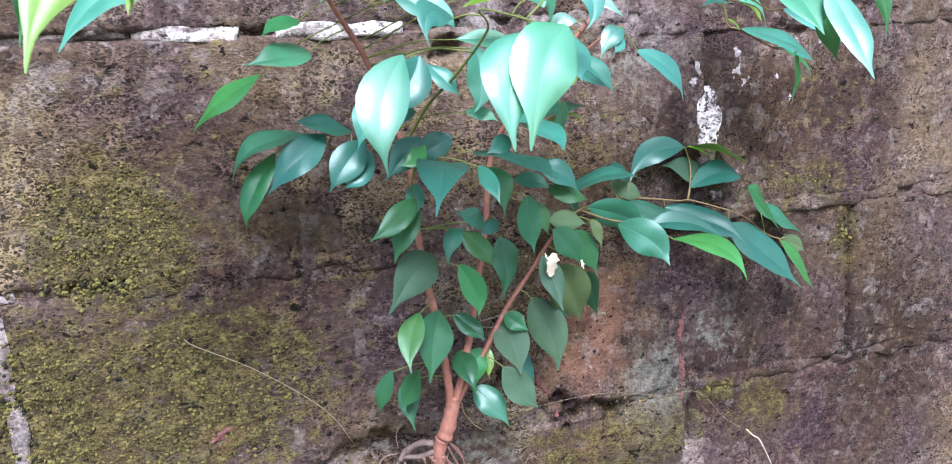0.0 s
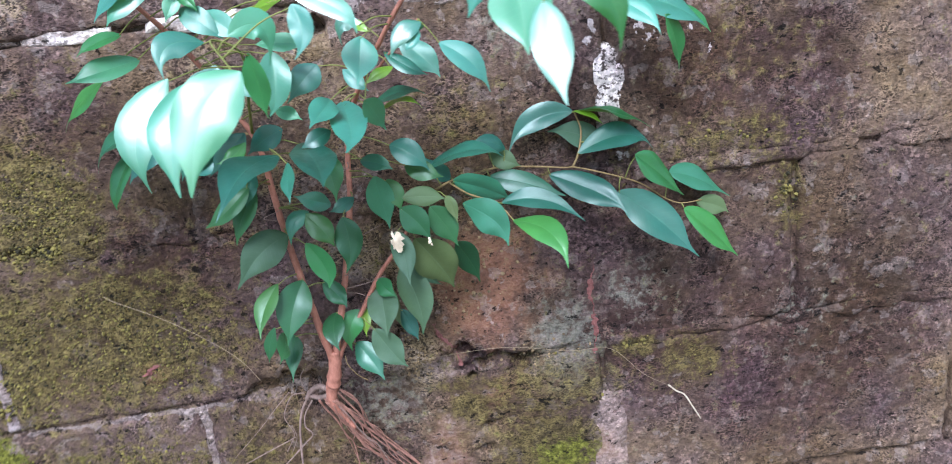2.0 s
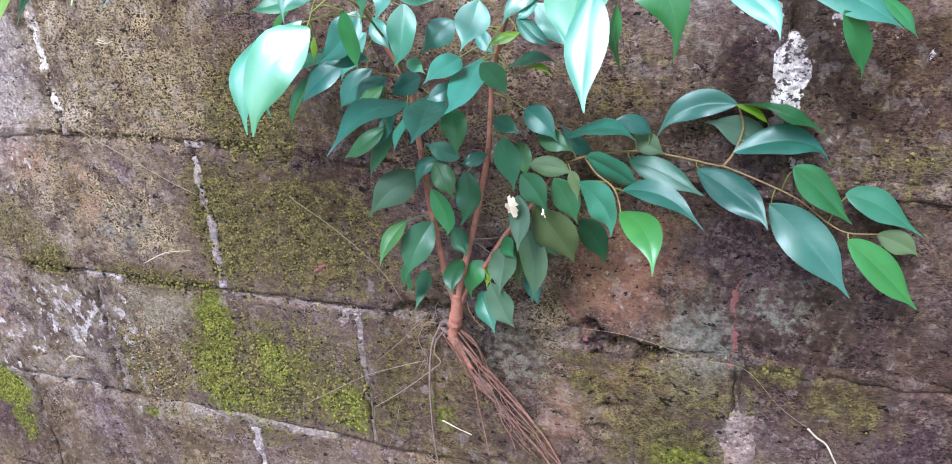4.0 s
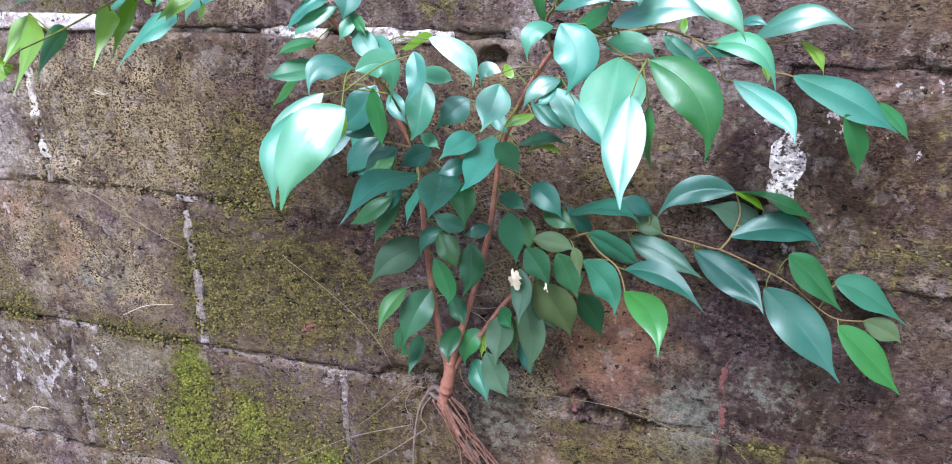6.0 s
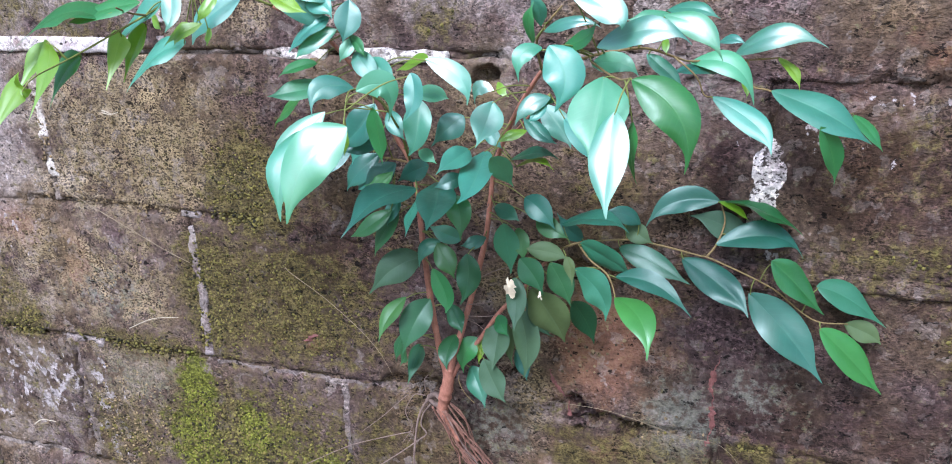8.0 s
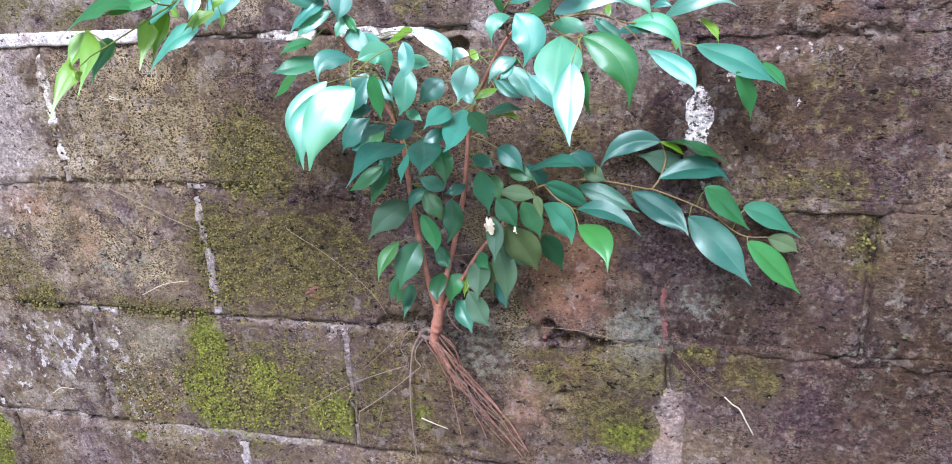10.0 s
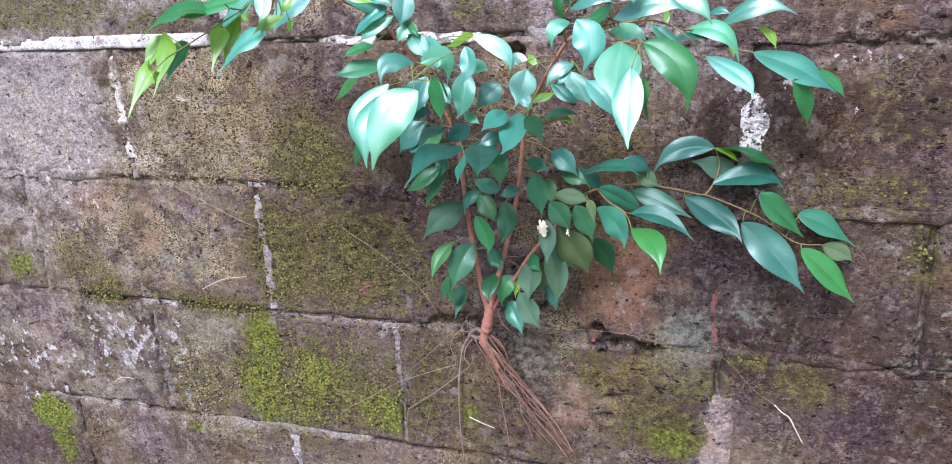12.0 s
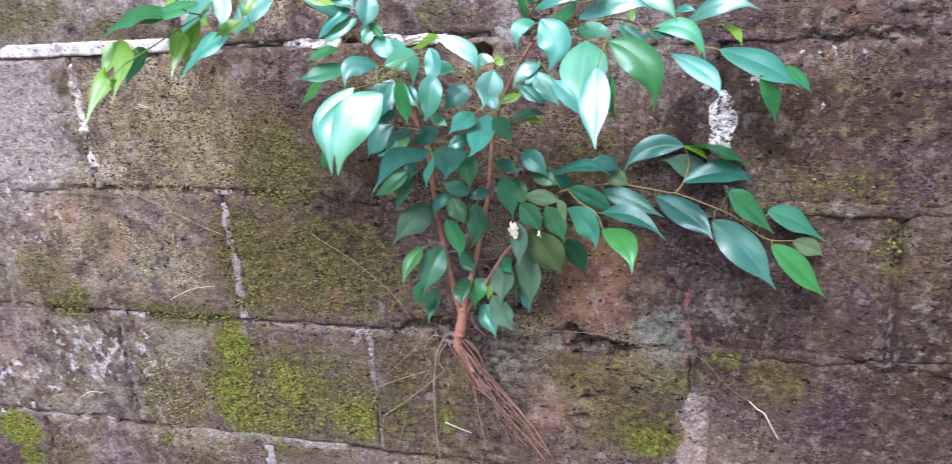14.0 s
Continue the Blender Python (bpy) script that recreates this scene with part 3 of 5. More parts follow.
stain_or_shade('pale', 0.450, 1.565, 0.035, 0.026, 0.50)
stain_or_shade('pale', 0.530, 1.545, 0.020, 0.030, 0.42)
stain_or_shade('dark', -0.161, 1.570, 0.057, 0.051, 0.50)
stain_or_shade('dark', 0.574, 1.131, 0.088, 0.054, 0.50)
stain_or_shade('dark', 0.497, 1.487, 0.039, 0.044, 0.30)
stain_or_shade('dark', -0.007, 1.193, 0.048, 0.025, 0.40)
stain_or_shade('dark', 0.368, 1.622, 0.080, 0.042, 0.35)


def masks(xs, zs):
    """The strength of each kind of growth, staining or painted shade at the places given."""
    out = {}
    for kind, spots in SPOTS.items():
        v = np.zeros(len(xs))
        for x, z, wide, high, much in spots:
            v = np.maximum(v, much * np.exp(-0.5 * (((xs - x) / wide) ** 2 + ((zs - z) / high) ** 2) ** 1.4))
        out[kind] = v
    return out


def give_masks(me, x0=0.0, z0=0.0):
    co = np.empty(len(me.vertices) * 3)
    me.vertices.foreach_get("co", co)
    co = co.reshape(-1, 3)
    for kind, v in masks(co[:, 0] + x0, co[:, 2] + z0).items():
        me.attributes.new(kind, "FLOAT", "POINT").data.foreach_set("value", v.astype(np.float32))


# ---- the wall ----
wall = tagged(new("wall_front"), "old wall of weathered brown stone blocks with moss and lichen", "wall", "", "structure")
COURSES = [(-0.045, 0.16), (0.16, 0.365), (0.365, 0.57), (0.57, 0.78), (0.78, 0.990), (0.990, 1.203), (1.203, 1.409), (1.409, 1.617), (1.617, 1.82), (1.82, 2.03), (2.03, 2.24), (2.24, 2.45)]
SHIFT = [0.385, 0.172, 0.385, 0.172, 0.165, 0.385, 0.172, 0.423, 0.17, 0.385, 0.172, 0.385]
LONG = 0.445


# broken-out hollows: along, up, radius, depth
HOLLOWS = ((0.140, 1.596, 0.014, 0.030), (0.253, 1.088, 0.008, 0.016), (0.05, 1.208, 0.026, 0.024), (0.015, 1.208, 0.020, 0.016), (-0.60, 0.985, 0.02, 0.012), (0.262, 1.12, 0.010, 0.010), (0.250, 1.091, 0.005, 0.02), (0.240, 1.224, 0.010, 0.026), (0.222, 1.213, 0.009, 0.022), (0.253, 1.213, 0.008, 0.024), (0.262, 1.199, 0.010, 0.026), (0.277, 1.208, 0.009, 0.018), (0.290, 1.205, 0.007, 0.016), (0.308, 1.195, 0.012, 0.030), (0.248, 1.188, 0.006, 0.018), (0.166, 1.248, 0.007, 0.03)) + tuple((0.52 + 0.013 * k, 1.602 - 0.003 * (k % 3), 0.008, 0.008) for k in range(9))


def sag(x, z):
    """The bed joint above the plant's first leaves runs a little downhill."""
    return -0.012 * x * math.exp(-((z - 1.409) / 0.09) ** 2)


def hollow(x, z):
    near = [h for h in HOLLOWS if abs(x - h[0]) < 2.2 * h[2] and abs(z - h[1]) < 1.8 * h[2]]
    if not near:
        return 0.0
    torn = 1.0 + 1.1 * noise.noise(Vector((x * 95, 6, z * 130)))
    return max(d * math.exp(-(torn * (((x - a) / r) ** 2 + ((z - c) / (r * 0.7)) ** 2)) ** 2) for a, c, r, d in near)


def relief(x, z):
    p = Vector((x, 0, z))
    return -hollow(x, z) + 0.0045 * noise.fractal(p * 9, 0.9, 2.1, 4) + 0.0017 * noise.fractal(p * 75 + Vector((7, 3, 1)), 0.75, 2.2, 3)


def block(x0, x1, z0, z1, fine):
    """One stone: a rough front with worn edges, and sides that go back into the wall."""
    cx, cz = (x0 + x1) / 2, (z0 + z1) / 2
    step = 0.0036 if fine else 0.05
    nx, nz = max(2, round((x1 - x0) / step)), max(2, round((z1 - z0) / step))
    proud = noise.noise(Vector((cx * 3, 5, cz * 4))) * 0.003
    tilt = noise.noise(Vector((cx * 2.3, 9, cz * 3))) * 0.012
    verts, faces = [], []
    for j in range(nz + 1):
        for i in range(nx + 1):
            x, z = x0 + (x1 - x0) * i / nx, z0 + (z1 - z0) * j / nz
            edge = min(x - x0, x1 - x, z - z0, z1 - z)
            ragged = 0.006 + 0.006 * noise.noise(Vector((x * 28, 2, z * 28)))
            worn = 0.0
            if fine:
                worn = 0.006 * max(0.0, 1 - edge / max(0.003, ragged)) ** 2
            shift = 0.0
            if fine and edge < 0.002:
                shift = 0.0028 * noise.noise(Vector((x * 45, 4, z * 45)))
            h = relief(x, z) if fine else 0.0
            sx = shift if min(x - x0, x1 - x) < 0.002 else 0.0
            sz = shift if min(z - z0, z1 - z) < 0.002 else 0.0
            verts.append((x + sx - cx, -h - proud - tilt * (z - cz) + worn, z + sz + (sag(x, z) if fine else 0.0) - cz))
    row = nx + 1
    for j in range(nz):
        for i in range(nx):
            q = j * row + i
            faces.append((q, q + 1, q + row + 1, q + row))
    rim = list(range(row)) + [j * row + nx for j in range(1, nz + 1)] + [nz * row + i for i in range(nx - 1, -1, -1)] + [j * row for j in range(nz - 1, 0, -1)]
    first = len(verts)
    for q in rim:
        verts.append((verts[q][0], 0.07, verts[q][2]))
    for k in range(len(rim)):
        k2 = (k + 1) % len(rim)
        faces.append((rim[k], first + k, first + k2, rim[k2]))
    me = mesh_of("stone_block", verts, faces, [stone])
    give_masks(me, cx, cz)
    return part("stone_block", me, wall, (cx, 0, cz))


def mortar_sheet(name, x0, x1, z0, z1, y, rough, mat, step=0.005, label="", ragged=1.0):
    """Mortar as a rough slab, ragged at its rim."""
    cx, cz = (x0 + x1) / 2, (z0 + z1) / 2
    nx, nz = max(3, round((x1 - x0) / step)), max(3, round((z1 - z0) / step))
    verts, faces = [], []
    for j in range(nz + 1):
        for i in range(nx + 1):
            x, z = x0 + (x1 - x0) * i / nx, z0 + (z1 - z0) * j / nz
            p = Vector((x * 70, 1, z * 70))
            if i in (0, nx) or j in (0, nz):
                yy = 0.05
            else:
                rim = min(x - x0, x1 - x, z - z0, z1 - z) / min(x1 - x0, z1 - z0)
                yy = y - rough * noise.fractal(p * 0.7, 0.8, 2.1, 3) + hollow(x, z) + 0.028 * ragged * max(0.0, 0.26 - rim + 0.5 * noise.noise(p * 0.45))
            x += 0.006 * ragged * noise.noise(p * 0.5)
            z += 0.006 * ragged * noise.noise(p * 0.5 + Vector((3, 3, 3)))
            verts.append((x - cx, yy, z + sag(x, z) - cz))
    row = nx + 1
    for j in range(nz):
        for i in range(nx):
            q = j * row + i
            faces.append((q, q + 1, q + row + 1, q + row))
    me = mesh_of(name, verts, faces, [mat])
    give_masks(me, cx, cz)
    return part(name, me, wall, (cx, 0, cz), label)


# the recessed bed behind all joints, coarse where nobody comes near
mortar_sheet("mortar_bed", -1.25, 0.95, 0.66, 1.86, 0.0050, 0.006, stone, 0.006, "dirty recessed mortar")
core = mesh_of("wall_core", [(x, y, z) for x in (-2.99, 2.99) for y in (0.055, 0.30) for z in (-0.05, 2.45)],
               [(0, 1, 3, 2), (4, 6, 7, 5), (0, 4, 5, 1), (2, 3, 7, 6), (0, 2, 6, 4), (1, 5, 7, 3)], [mortar_grey], False)
part("wall_core", core, wall)
# white and grey mortar that stands nearly flush in some joints
def joint(x0, x1, z0, z1, y, mat, ragged):
    mortar_sheet("mortar_joint", x0, x1, z0, z1, y, 0.001 + 0.004 * ragged, mat, 0.0035, "", ragged)


joint(-1.020, -0.300, 1.611, 1.637, -0.003, mortar_smooth, 0.25)
joint(-0.330, -0.260, 1.608, 1.638, 0.001, mortar_pale, 0.8)
joint(-0.135, -0.045, 1.606, 1.630, 0.001, mortar_specked, 0.8)
joint(-0.020, 0.100, 1.606, 1.626, 0.000, mortar_specked, 0.7)
joint(0.408, 0.448, 1.452, 1.548, -0.0015, mortar_lime, 0.45)
joint(-0.497, -0.468, 1.440, 1.605, -0.001, mortar_specked, 0.65)
joint(-0.489, -0.469, 1.405, 1.470, 0.002, mortar_grey, 0.8)
joint(0.400, 0.600, 1.192, 1.216, -0.002, stone, 0.7)
joint(0.600, 0.980, 1.190, 1.214, -0.002, stone, 0.8)
joint(-0.950, -0.530, 1.398, 1.421, -0.001, stone, 0.8)
joint(-0.277, -0.255, 1.205, 1.397, -0.0005, mortar_pale, 0.6)
joint(-0.525, -0.450, 1.192, 1.210, 0.001, mortar_pale, 0.8)
joint(-0.072, -0.050, 0.990, 1.200, 0.002, mortar_grey, 0.6)
joint(0.378, 0.426, 0.955, 1.145, -0.003, mortar_brown, 0.35)
joint(-0.284, -0.254, 0.805, 0.980, 0.000, mortar_pale, 0.7)
joint(-0.460, -0.120, 0.974, 1.000, 0.001, mortar_grey, 0.9)
joint(-0.800, -0.560, 0.974, 0.998, 0.002, mortar_grey, 1.0)
joint(-0.528, -0.482, 0.998, 1.192, 0.0015, mortar_grey, 1.0)
joint(-0.260, 0.060, 1.190, 1.206, 0.003, mortar_grey, 0.8)
joint(0.285, 0.340, 1.605, 1.805, 0.000, mortar_grey, 0.7)
joint(-0.282, -0.254, 1.645, 1.785, 0.000, mortar_white, 0.8)
joint(0.120, 0.200, 1.594, 1.666, 0.003, mortar_grey, 1.0)
joint(0.220, 0.360, 1.596, 1.631, 0.002, mortar_grey, 0.8)
joint(-0.280, -0.248, 1.402, 1.416, 0.000, mortar_pale, 0.6)
joint(0.340, 1.000, 1.596, 1.640, -0.003, stone, 0.4)
joint(0.445, 0.700, 1.397, 1.421, -0.001, stone, 0.5)
joint(0.720, 1.000, 1.397, 1.421, -0.001, stone, 0.5)
joint(-0.270, -0.130, 1.610, 1.630, 0.003, mortar_grey, 0.9)
joint(-0.160, 0.440, 1.393, 1.425, -0.004, stone, 0.8)

# the plant
BASE = Vector((0.087, -0.02, 1.205))
plant = tagged(new("ficus_sapling"), "young weeping fig with glossy green leaves rooted in a wall joint", "plant")
plant.location = BASE
BRANCHES, LINES = {}, {}
NAMES = {"trunk": "trunk", "stem": "stem", "twig": "branch"}


def branch(key, r0, r1, mat, points):
    line = smooth_line(points, 6)
    verts, faces = tube(line, r0, r1, 10 if r0 > 0.004 else 7, 0.16, BASE)
    LINES[key] = line
    BRANCHES[key] = part(NAMES[key.split("_")[0]], mesh_of(key, verts, faces, [mat]), plant)


# half-width of a blade along its length, with a drip tip
ALONG = (0, 0.02, 0.05, 0.10, 0.17, 0.25, 0.33, 0.41, 0.49, 0.57, 0.64, 0.70, 0.76, 0.81, 0.86, 0.91, 0.96, 1.0)
WIDTH = (0.03, 0.18, 0.34, 0.55, 0.77, 0.92, 0.99, 1.0, 0.945, 0.83, 0.685, 0.53, 0.37, 0.235, 0.14, 0.085, 0.05, 0.012)
ACROSS = (-1, -0.72, -0.42, -0.15, 0, 0.15, 0.42, 0.72, 1)
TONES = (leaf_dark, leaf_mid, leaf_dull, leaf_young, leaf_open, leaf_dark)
chance = random.Random(5)
FACING = Vector((-0.05, -1.0, 0.55)).normalized()
LABELS = ("", "fresh green leaf", "dull old green leaf", "young yellow-green leaf", "", "")


def leaf(key, base, mid, tip, wide, roll, tone):
    """A pointed blade that bends from base over mid to tip, folded along its midrib, with its stalk to the branch."""
    b, m, t = Vector(base), Vector(mid), Vector(tip)
    length = (t - b).length
    a = (t - b) / length
    n = (FACING - a * FACING.dot(a)).normalized()
    n = Matrix.Rotation(radians(roll), 3, a) @ n
    side = a.cross(n)
    pull = (m - b * 0.3364 - t * 0.1764) / 0.4872  # the handle of a bow that passes mid
    fold, recurve = chance.uniform(0.10, 0.34), chance.uniform(0.06, 0.26)
    if tone == 4:
        fold *= 0.45
    wave, twist, phase = chance.uniform(0.02, 0.075), chance.uniform(-0.4, 0.4), chance.uniform(0, 6)
    hook = chance.uniform(-0.55, 0.55)
    slim = chance.uniform(0.85, 1.15)
    verts, faces, uvs = [], [], []
    for u, w in zip(ALONG, WIDTH):
        w = w ** slim
        spine = b * (1 - u) ** 2 + pull * (2 * u * (1 - u)) + t * u * u - b
        way = ((pull - b) * (1 - u) + (t - pull) * u).normalized()
        s = (side - way * side.dot(way)).normalized()
        up = s.cross(way)
        g = twist * (u - 0.35)
        ss, nn = s * math.cos(g) + up * math.sin(g), up * math.cos(g) - s * math.sin(g)
        spine += s * (length * hook * max(0.0, u - 0.72) ** 2)
        for v in ACROSS:
            half = wide * 0.47 * w
            lift = fold * abs(v) * half - recurve * half * abs(v) ** 3 + wave * wide * math.sin(u * 10 + phase + v) * abs(v) * w
            verts.append(spine + ss * (half * v) + nn * lift)
            uvs.append((v, u))
    row = len(ACROSS)
    for j in range(len(ALONG) - 1):
        for i in range(row - 1):
            q = j * row + i
            faces.append((q, q + 1, q + row + 1, q + row))
    blades = len(faces)
    near = min(LINES[key], key=lambda p: (p - b).length)
    gap = near - b
    bend = b + gap * 0.45 + Vector((0, -0.001, 0.06 * gap.length))
    sv, sf = tube(smooth_line([b + a * 0.002, bend, near], 4), 0.0005, 0.0007, 5, 0.0, b)
    k = len(verts)
    verts += sv
    uvs += [(0.5, 0.5)] * len(sv)
    faces += [tuple(q + k for q in f) for f in sf]
    # upper leaves take the lit copy, low inner ones the shaded copy
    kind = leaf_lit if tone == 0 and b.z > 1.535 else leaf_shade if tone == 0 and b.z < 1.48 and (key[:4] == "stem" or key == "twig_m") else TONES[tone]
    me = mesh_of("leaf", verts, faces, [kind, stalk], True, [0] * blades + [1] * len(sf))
    layer = me.uv_layers.new(name="blade")
    for loop in me.loops:
        layer.data[loop.index].uv = uvs[loop.vertex_index]
    return part("leaf", me, BRANCHES[key], b - BASE, LABELS[tone])


def root(r0, r1, mat, points):
    verts, faces = tube(smooth_line(points, 6), r0, r1, 7, 0.25, BASE)
    part("root", mesh_of("root", verts, faces, [mat]), plant)


GROUPS = {"dry_twig": "dry twigs on the wall", "dry_grass_stem": "dry grass stems on the wall", "dead_root": "dead red roots on the wall"}


def flaky(name, label, category, size, mat, points):
    """A crumbling dead root: a flat, broken ribbon of bark with scabs and gaps along a line."""
    r = random.Random(len(points))
    line = smooth_line(points, 12)
    o = line[0]
    verts, faces = [], []
    for i, c in enumerate(line):
        bare = noise.noise(Vector((i * 0.13, len(points), 0.5))) - (0.10 if i < len(line) * 0.4 else -0.14)
        w = size * (0.72 + 0.7 * noise.noise(Vector((i * 0.35, 1.7, len(points))))) * (0.25 if bare < -0.16 else 1.0)
        h = size * (0.30 + 0.35 * noise.noise(Vector((i * 0.5, 8.1, len(points)))))
        m = Vector((c.x, 0.0015 - relief(c.x, c.z) + c.y, c.z)) - o
        m.x += 0.5 * size * noise.noise(Vector((i * 0.22, 4.4, 2.0)))
        k = len(verts)
        for x, y in ((-1.0, 0.9), (-0.75, -0.5), (-0.2, -1.1), (0.3, -0.8), (0.8, -0.4), (1.0, 0.9)):
            verts.append(m + Vector((w * x * r.uniform(0.75, 1.15), h * y * r.uniform(0.4, 1.3), size * r.uniform(-0.15, 0.15))))
        if i:
            for a in range(5):
                faces.append((k - 6 + a, k - 5 + a, k + a + 1, k + a))
    ob = tagged(new(name, mesh_of(name, verts, faces, [mat], False)), label, category, GROUPS.get(name, ""))
    ob.location = o


def strand(name, label, category, r0, r1, mat, points):
    line = smooth_line(points, 5)
    o = line[0]
    verts, faces = tube(line, r0, r1, 6, 0.25, o)
    ob = tagged(new(name, mesh_of(name, verts, faces, [mat])), label, category, GROUPS.get(name, ""))
    ob.location = o


branch('trunk', 0.0078, 0.0058, bark, [(0.097, -0.044, 1.231), (0.101, -0.047, 1.245), (0.105, -0.049, 1.262), (0.107, -0.052, 1.275)])
branch('stem_a', 0.0041, 0.0019, bark, [(0.103, -0.048, 1.256), (0.102, -0.054, 1.278), (0.100, -0.058, 1.293), (0.095, -0.061, 1.335), (0.090, -0.059, 1.370), (0.086, -0.056, 1.397), (0.083, -0.055, 1.428), (0.081, -0.055, 1.459), (0.080, -0.056, 1.486), (0.075, -0.058, 1.514), (0.060, -0.062, 1.545), (0.044, -0.075, 1.589), (0.023, -0.085, 1.624), (0.001, -0.105, 1.656), (-0.025, -0.130, 1.676)])
branch('stem_b', 0.0039, 0.0019, bark, [(0.104, -0.048, 1.258), (0.111, -0.053, 1.281), (0.118, -0.054, 1.305), (0.127, -0.052, 1.335), (0.140, -0.046, 1.385), (0.151, -0.043, 1.434), (0.156, -0.041, 1.474), (0.163, -0.048, 1.509), (0.182, -0.075, 1.547), (0.205, -0.105, 1.583), (0.229, -0.125, 1.616), (0.242, -0.135, 1.628)])
branch('stem_c', 0.003, 0.0016, bark, [(0.105, -0.048, 1.254), (0.120, -0.050, 1.283), (0.143, -0.047, 1.314), (0.165, -0.045, 1.348), (0.184, -0.042, 1.369), (0.198, -0.043, 1.387), (0.211, -0.045, 1.406), (0.234, -0.045, 1.430)])
branch('twig_r', 0.0012, 0.0006, twig, [(0.234, -0.045, 1.430), (0.252, -0.040, 1.436), (0.278, -0.034, 1.439), (0.302, -0.030, 1.440), (0.333, -0.028, 1.436), (0.369, -0.030, 1.430), (0.380, -0.035, 1.430), (0.418, -0.040, 1.417), (0.444, -0.042, 1.405), (0.468, -0.042, 1.386), (0.485, -0.042, 1.378), (0.511, -0.028, 1.373)])
branch('twig_r2', 0.0011, 0.0007, twig, [(0.251, -0.043, 1.435), (0.267, -0.065, 1.428), (0.287, -0.088, 1.425), (0.296, -0.105, 1.421), (0.301, -0.118, 1.416)])
branch('twig_r3', 0.0012, 0.0007, twig, [(0.377, -0.034, 1.431), (0.385, -0.026, 1.442), (0.391, -0.018, 1.463), (0.386, -0.017, 1.482)])
branch('twig_d', 0.0013, 0.0006, stalk, [(-0.025, -0.130, 1.676), (-0.043, -0.150, 1.687), (-0.063, -0.170, 1.691), (-0.078, -0.200, 1.686), (-0.090, -0.225, 1.674), (-0.107, -0.245, 1.661), (-0.129, -0.265, 1.646), (-0.135, -0.295, 1.636), (-0.124, -0.315, 1.635)])
branch('twig_d2', 0.001, 0.0006, twig, [(-0.090, -0.225, 1.674), (-0.088, -0.245, 1.677), (-0.074, -0.275, 1.683)])
branch('twig_t', 0.0013, 0.0007, twig, [(0.242, -0.135, 1.628), (0.270, -0.170, 1.635), (0.290, -0.190, 1.642), (0.312, -0.185, 1.646), (0.327, -0.160, 1.644), (0.343, -0.130, 1.635), (0.356, -0.110, 1.629), (0.384, -0.075, 1.628), (0.399, -0.060, 1.625), (0.425, -0.050, 1.626)])
branch('twig_t2', 0.001, 0.0006, twig, [(0.288, -0.190, 1.637), (0.305, -0.220, 1.633), (0.319, -0.250, 1.633), (0.328, -0.265, 1.636)])
branch('twig_t3', 0.0008, 0.0006, twig, [(0.343, -0.130, 1.635), (0.362, -0.145, 1.622), (0.370, -0.160, 1.610), (0.376, -0.170, 1.610)])
branch('twig_t4', 0.0009, 0.0006, twig, [(0.399, -0.060, 1.625), (0.405, -0.060, 1.603), (0.421, -0.058, 1.598), (0.459, -0.060, 1.579), (0.489, -0.045, 1.579)])
branch('twig_u', 0.0015, 0.0005, stalk, [(0.075, -0.058, 1.514), (0.087, -0.100, 1.549), (0.099, -0.140, 1.572), (0.108, -0.190, 1.602), (0.095, -0.215, 1.614), (0.119, -0.275, 1.598)])
branch('twig_l', 0.0013, 0.0007, twig, [(0.075, -0.058, 1.514), (0.049, -0.056, 1.517), (0.013, -0.052, 1.518), (0.014, -0.050, 1.527), (-0.006, -0.050, 1.530)])
branch('twig_m', 0.0012, 0.0007, twig, [(0.081, -0.056, 1.463), (0.074, -0.074, 1.473), (0.070, -0.092, 1.484)])
branch('twig_v', 0.0014, 0.0008, twig, [(0.234, -0.130, 1.622), (0.237, -0.160, 1.646), (0.250, -0.190, 1.661), (0.268, -0.205, 1.679)])
branch('twig_x', 0.0016, 0.0008, bark, [(0.185, -0.077, 1.547), (0.205, -0.095, 1.566), (0.226, -0.115, 1.588), (0.242, -0.135, 1.603)])
branch('twig_n', 0.0006, 0.0003, root_grey, [(0.146, -0.045, 1.388), (0.162, -0.055, 1.400), (0.181, -0.062, 1.410)])
branch('twig_o', 0.0006, 0.0003, root_grey, [(0.130, -0.052, 1.343), (0.153, -0.058, 1.348), (0.173, -0.060, 1.354)])
branch('twig_p', 0.0005, 0.0003, root_grey, [(0.133, -0.052, 1.357), (0.150, -0.060, 1.364), (0.164, -0.064, 1.369)])
branch('twig_q', 0.0005, 0.0003, root_grey, [(0.129, -0.052, 1.339), (0.144, -0.060, 1.339), (0.155, -0.064, 1.334)])
branch('twig_s', 0.0006, 0.0003, root_grey, [(0.079, -0.056, 1.426), (0.070, -0.068, 1.434), (0.088, -0.075, 1.442)])
branch('twig_w', 0.0005, 0.0003, root_grey, [(0.155, -0.042, 1.471), (0.157, -0.060, 1.470), (0.151, -0.075, 1.470)])
branch('twig_y', 0.0005, 0.0003, root_grey, [(0.153, -0.044, 1.431), (0.150, -0.060, 1.443), (0.146, -0.070, 1.447)])
branch('twig_z', 0.0005, 0.0003, root_grey, [(0.096, -0.060, 1.318), (0.091, -0.070, 1.328), (0.085, -0.075, 1.327)])
branch('twig_k', 0.0005, 0.0004, twig, [(0.116, -0.046, 1.264), (0.117, -0.047, 1.254), (0.125, -0.048, 1.241), (0.135, -0.048, 1.232)])
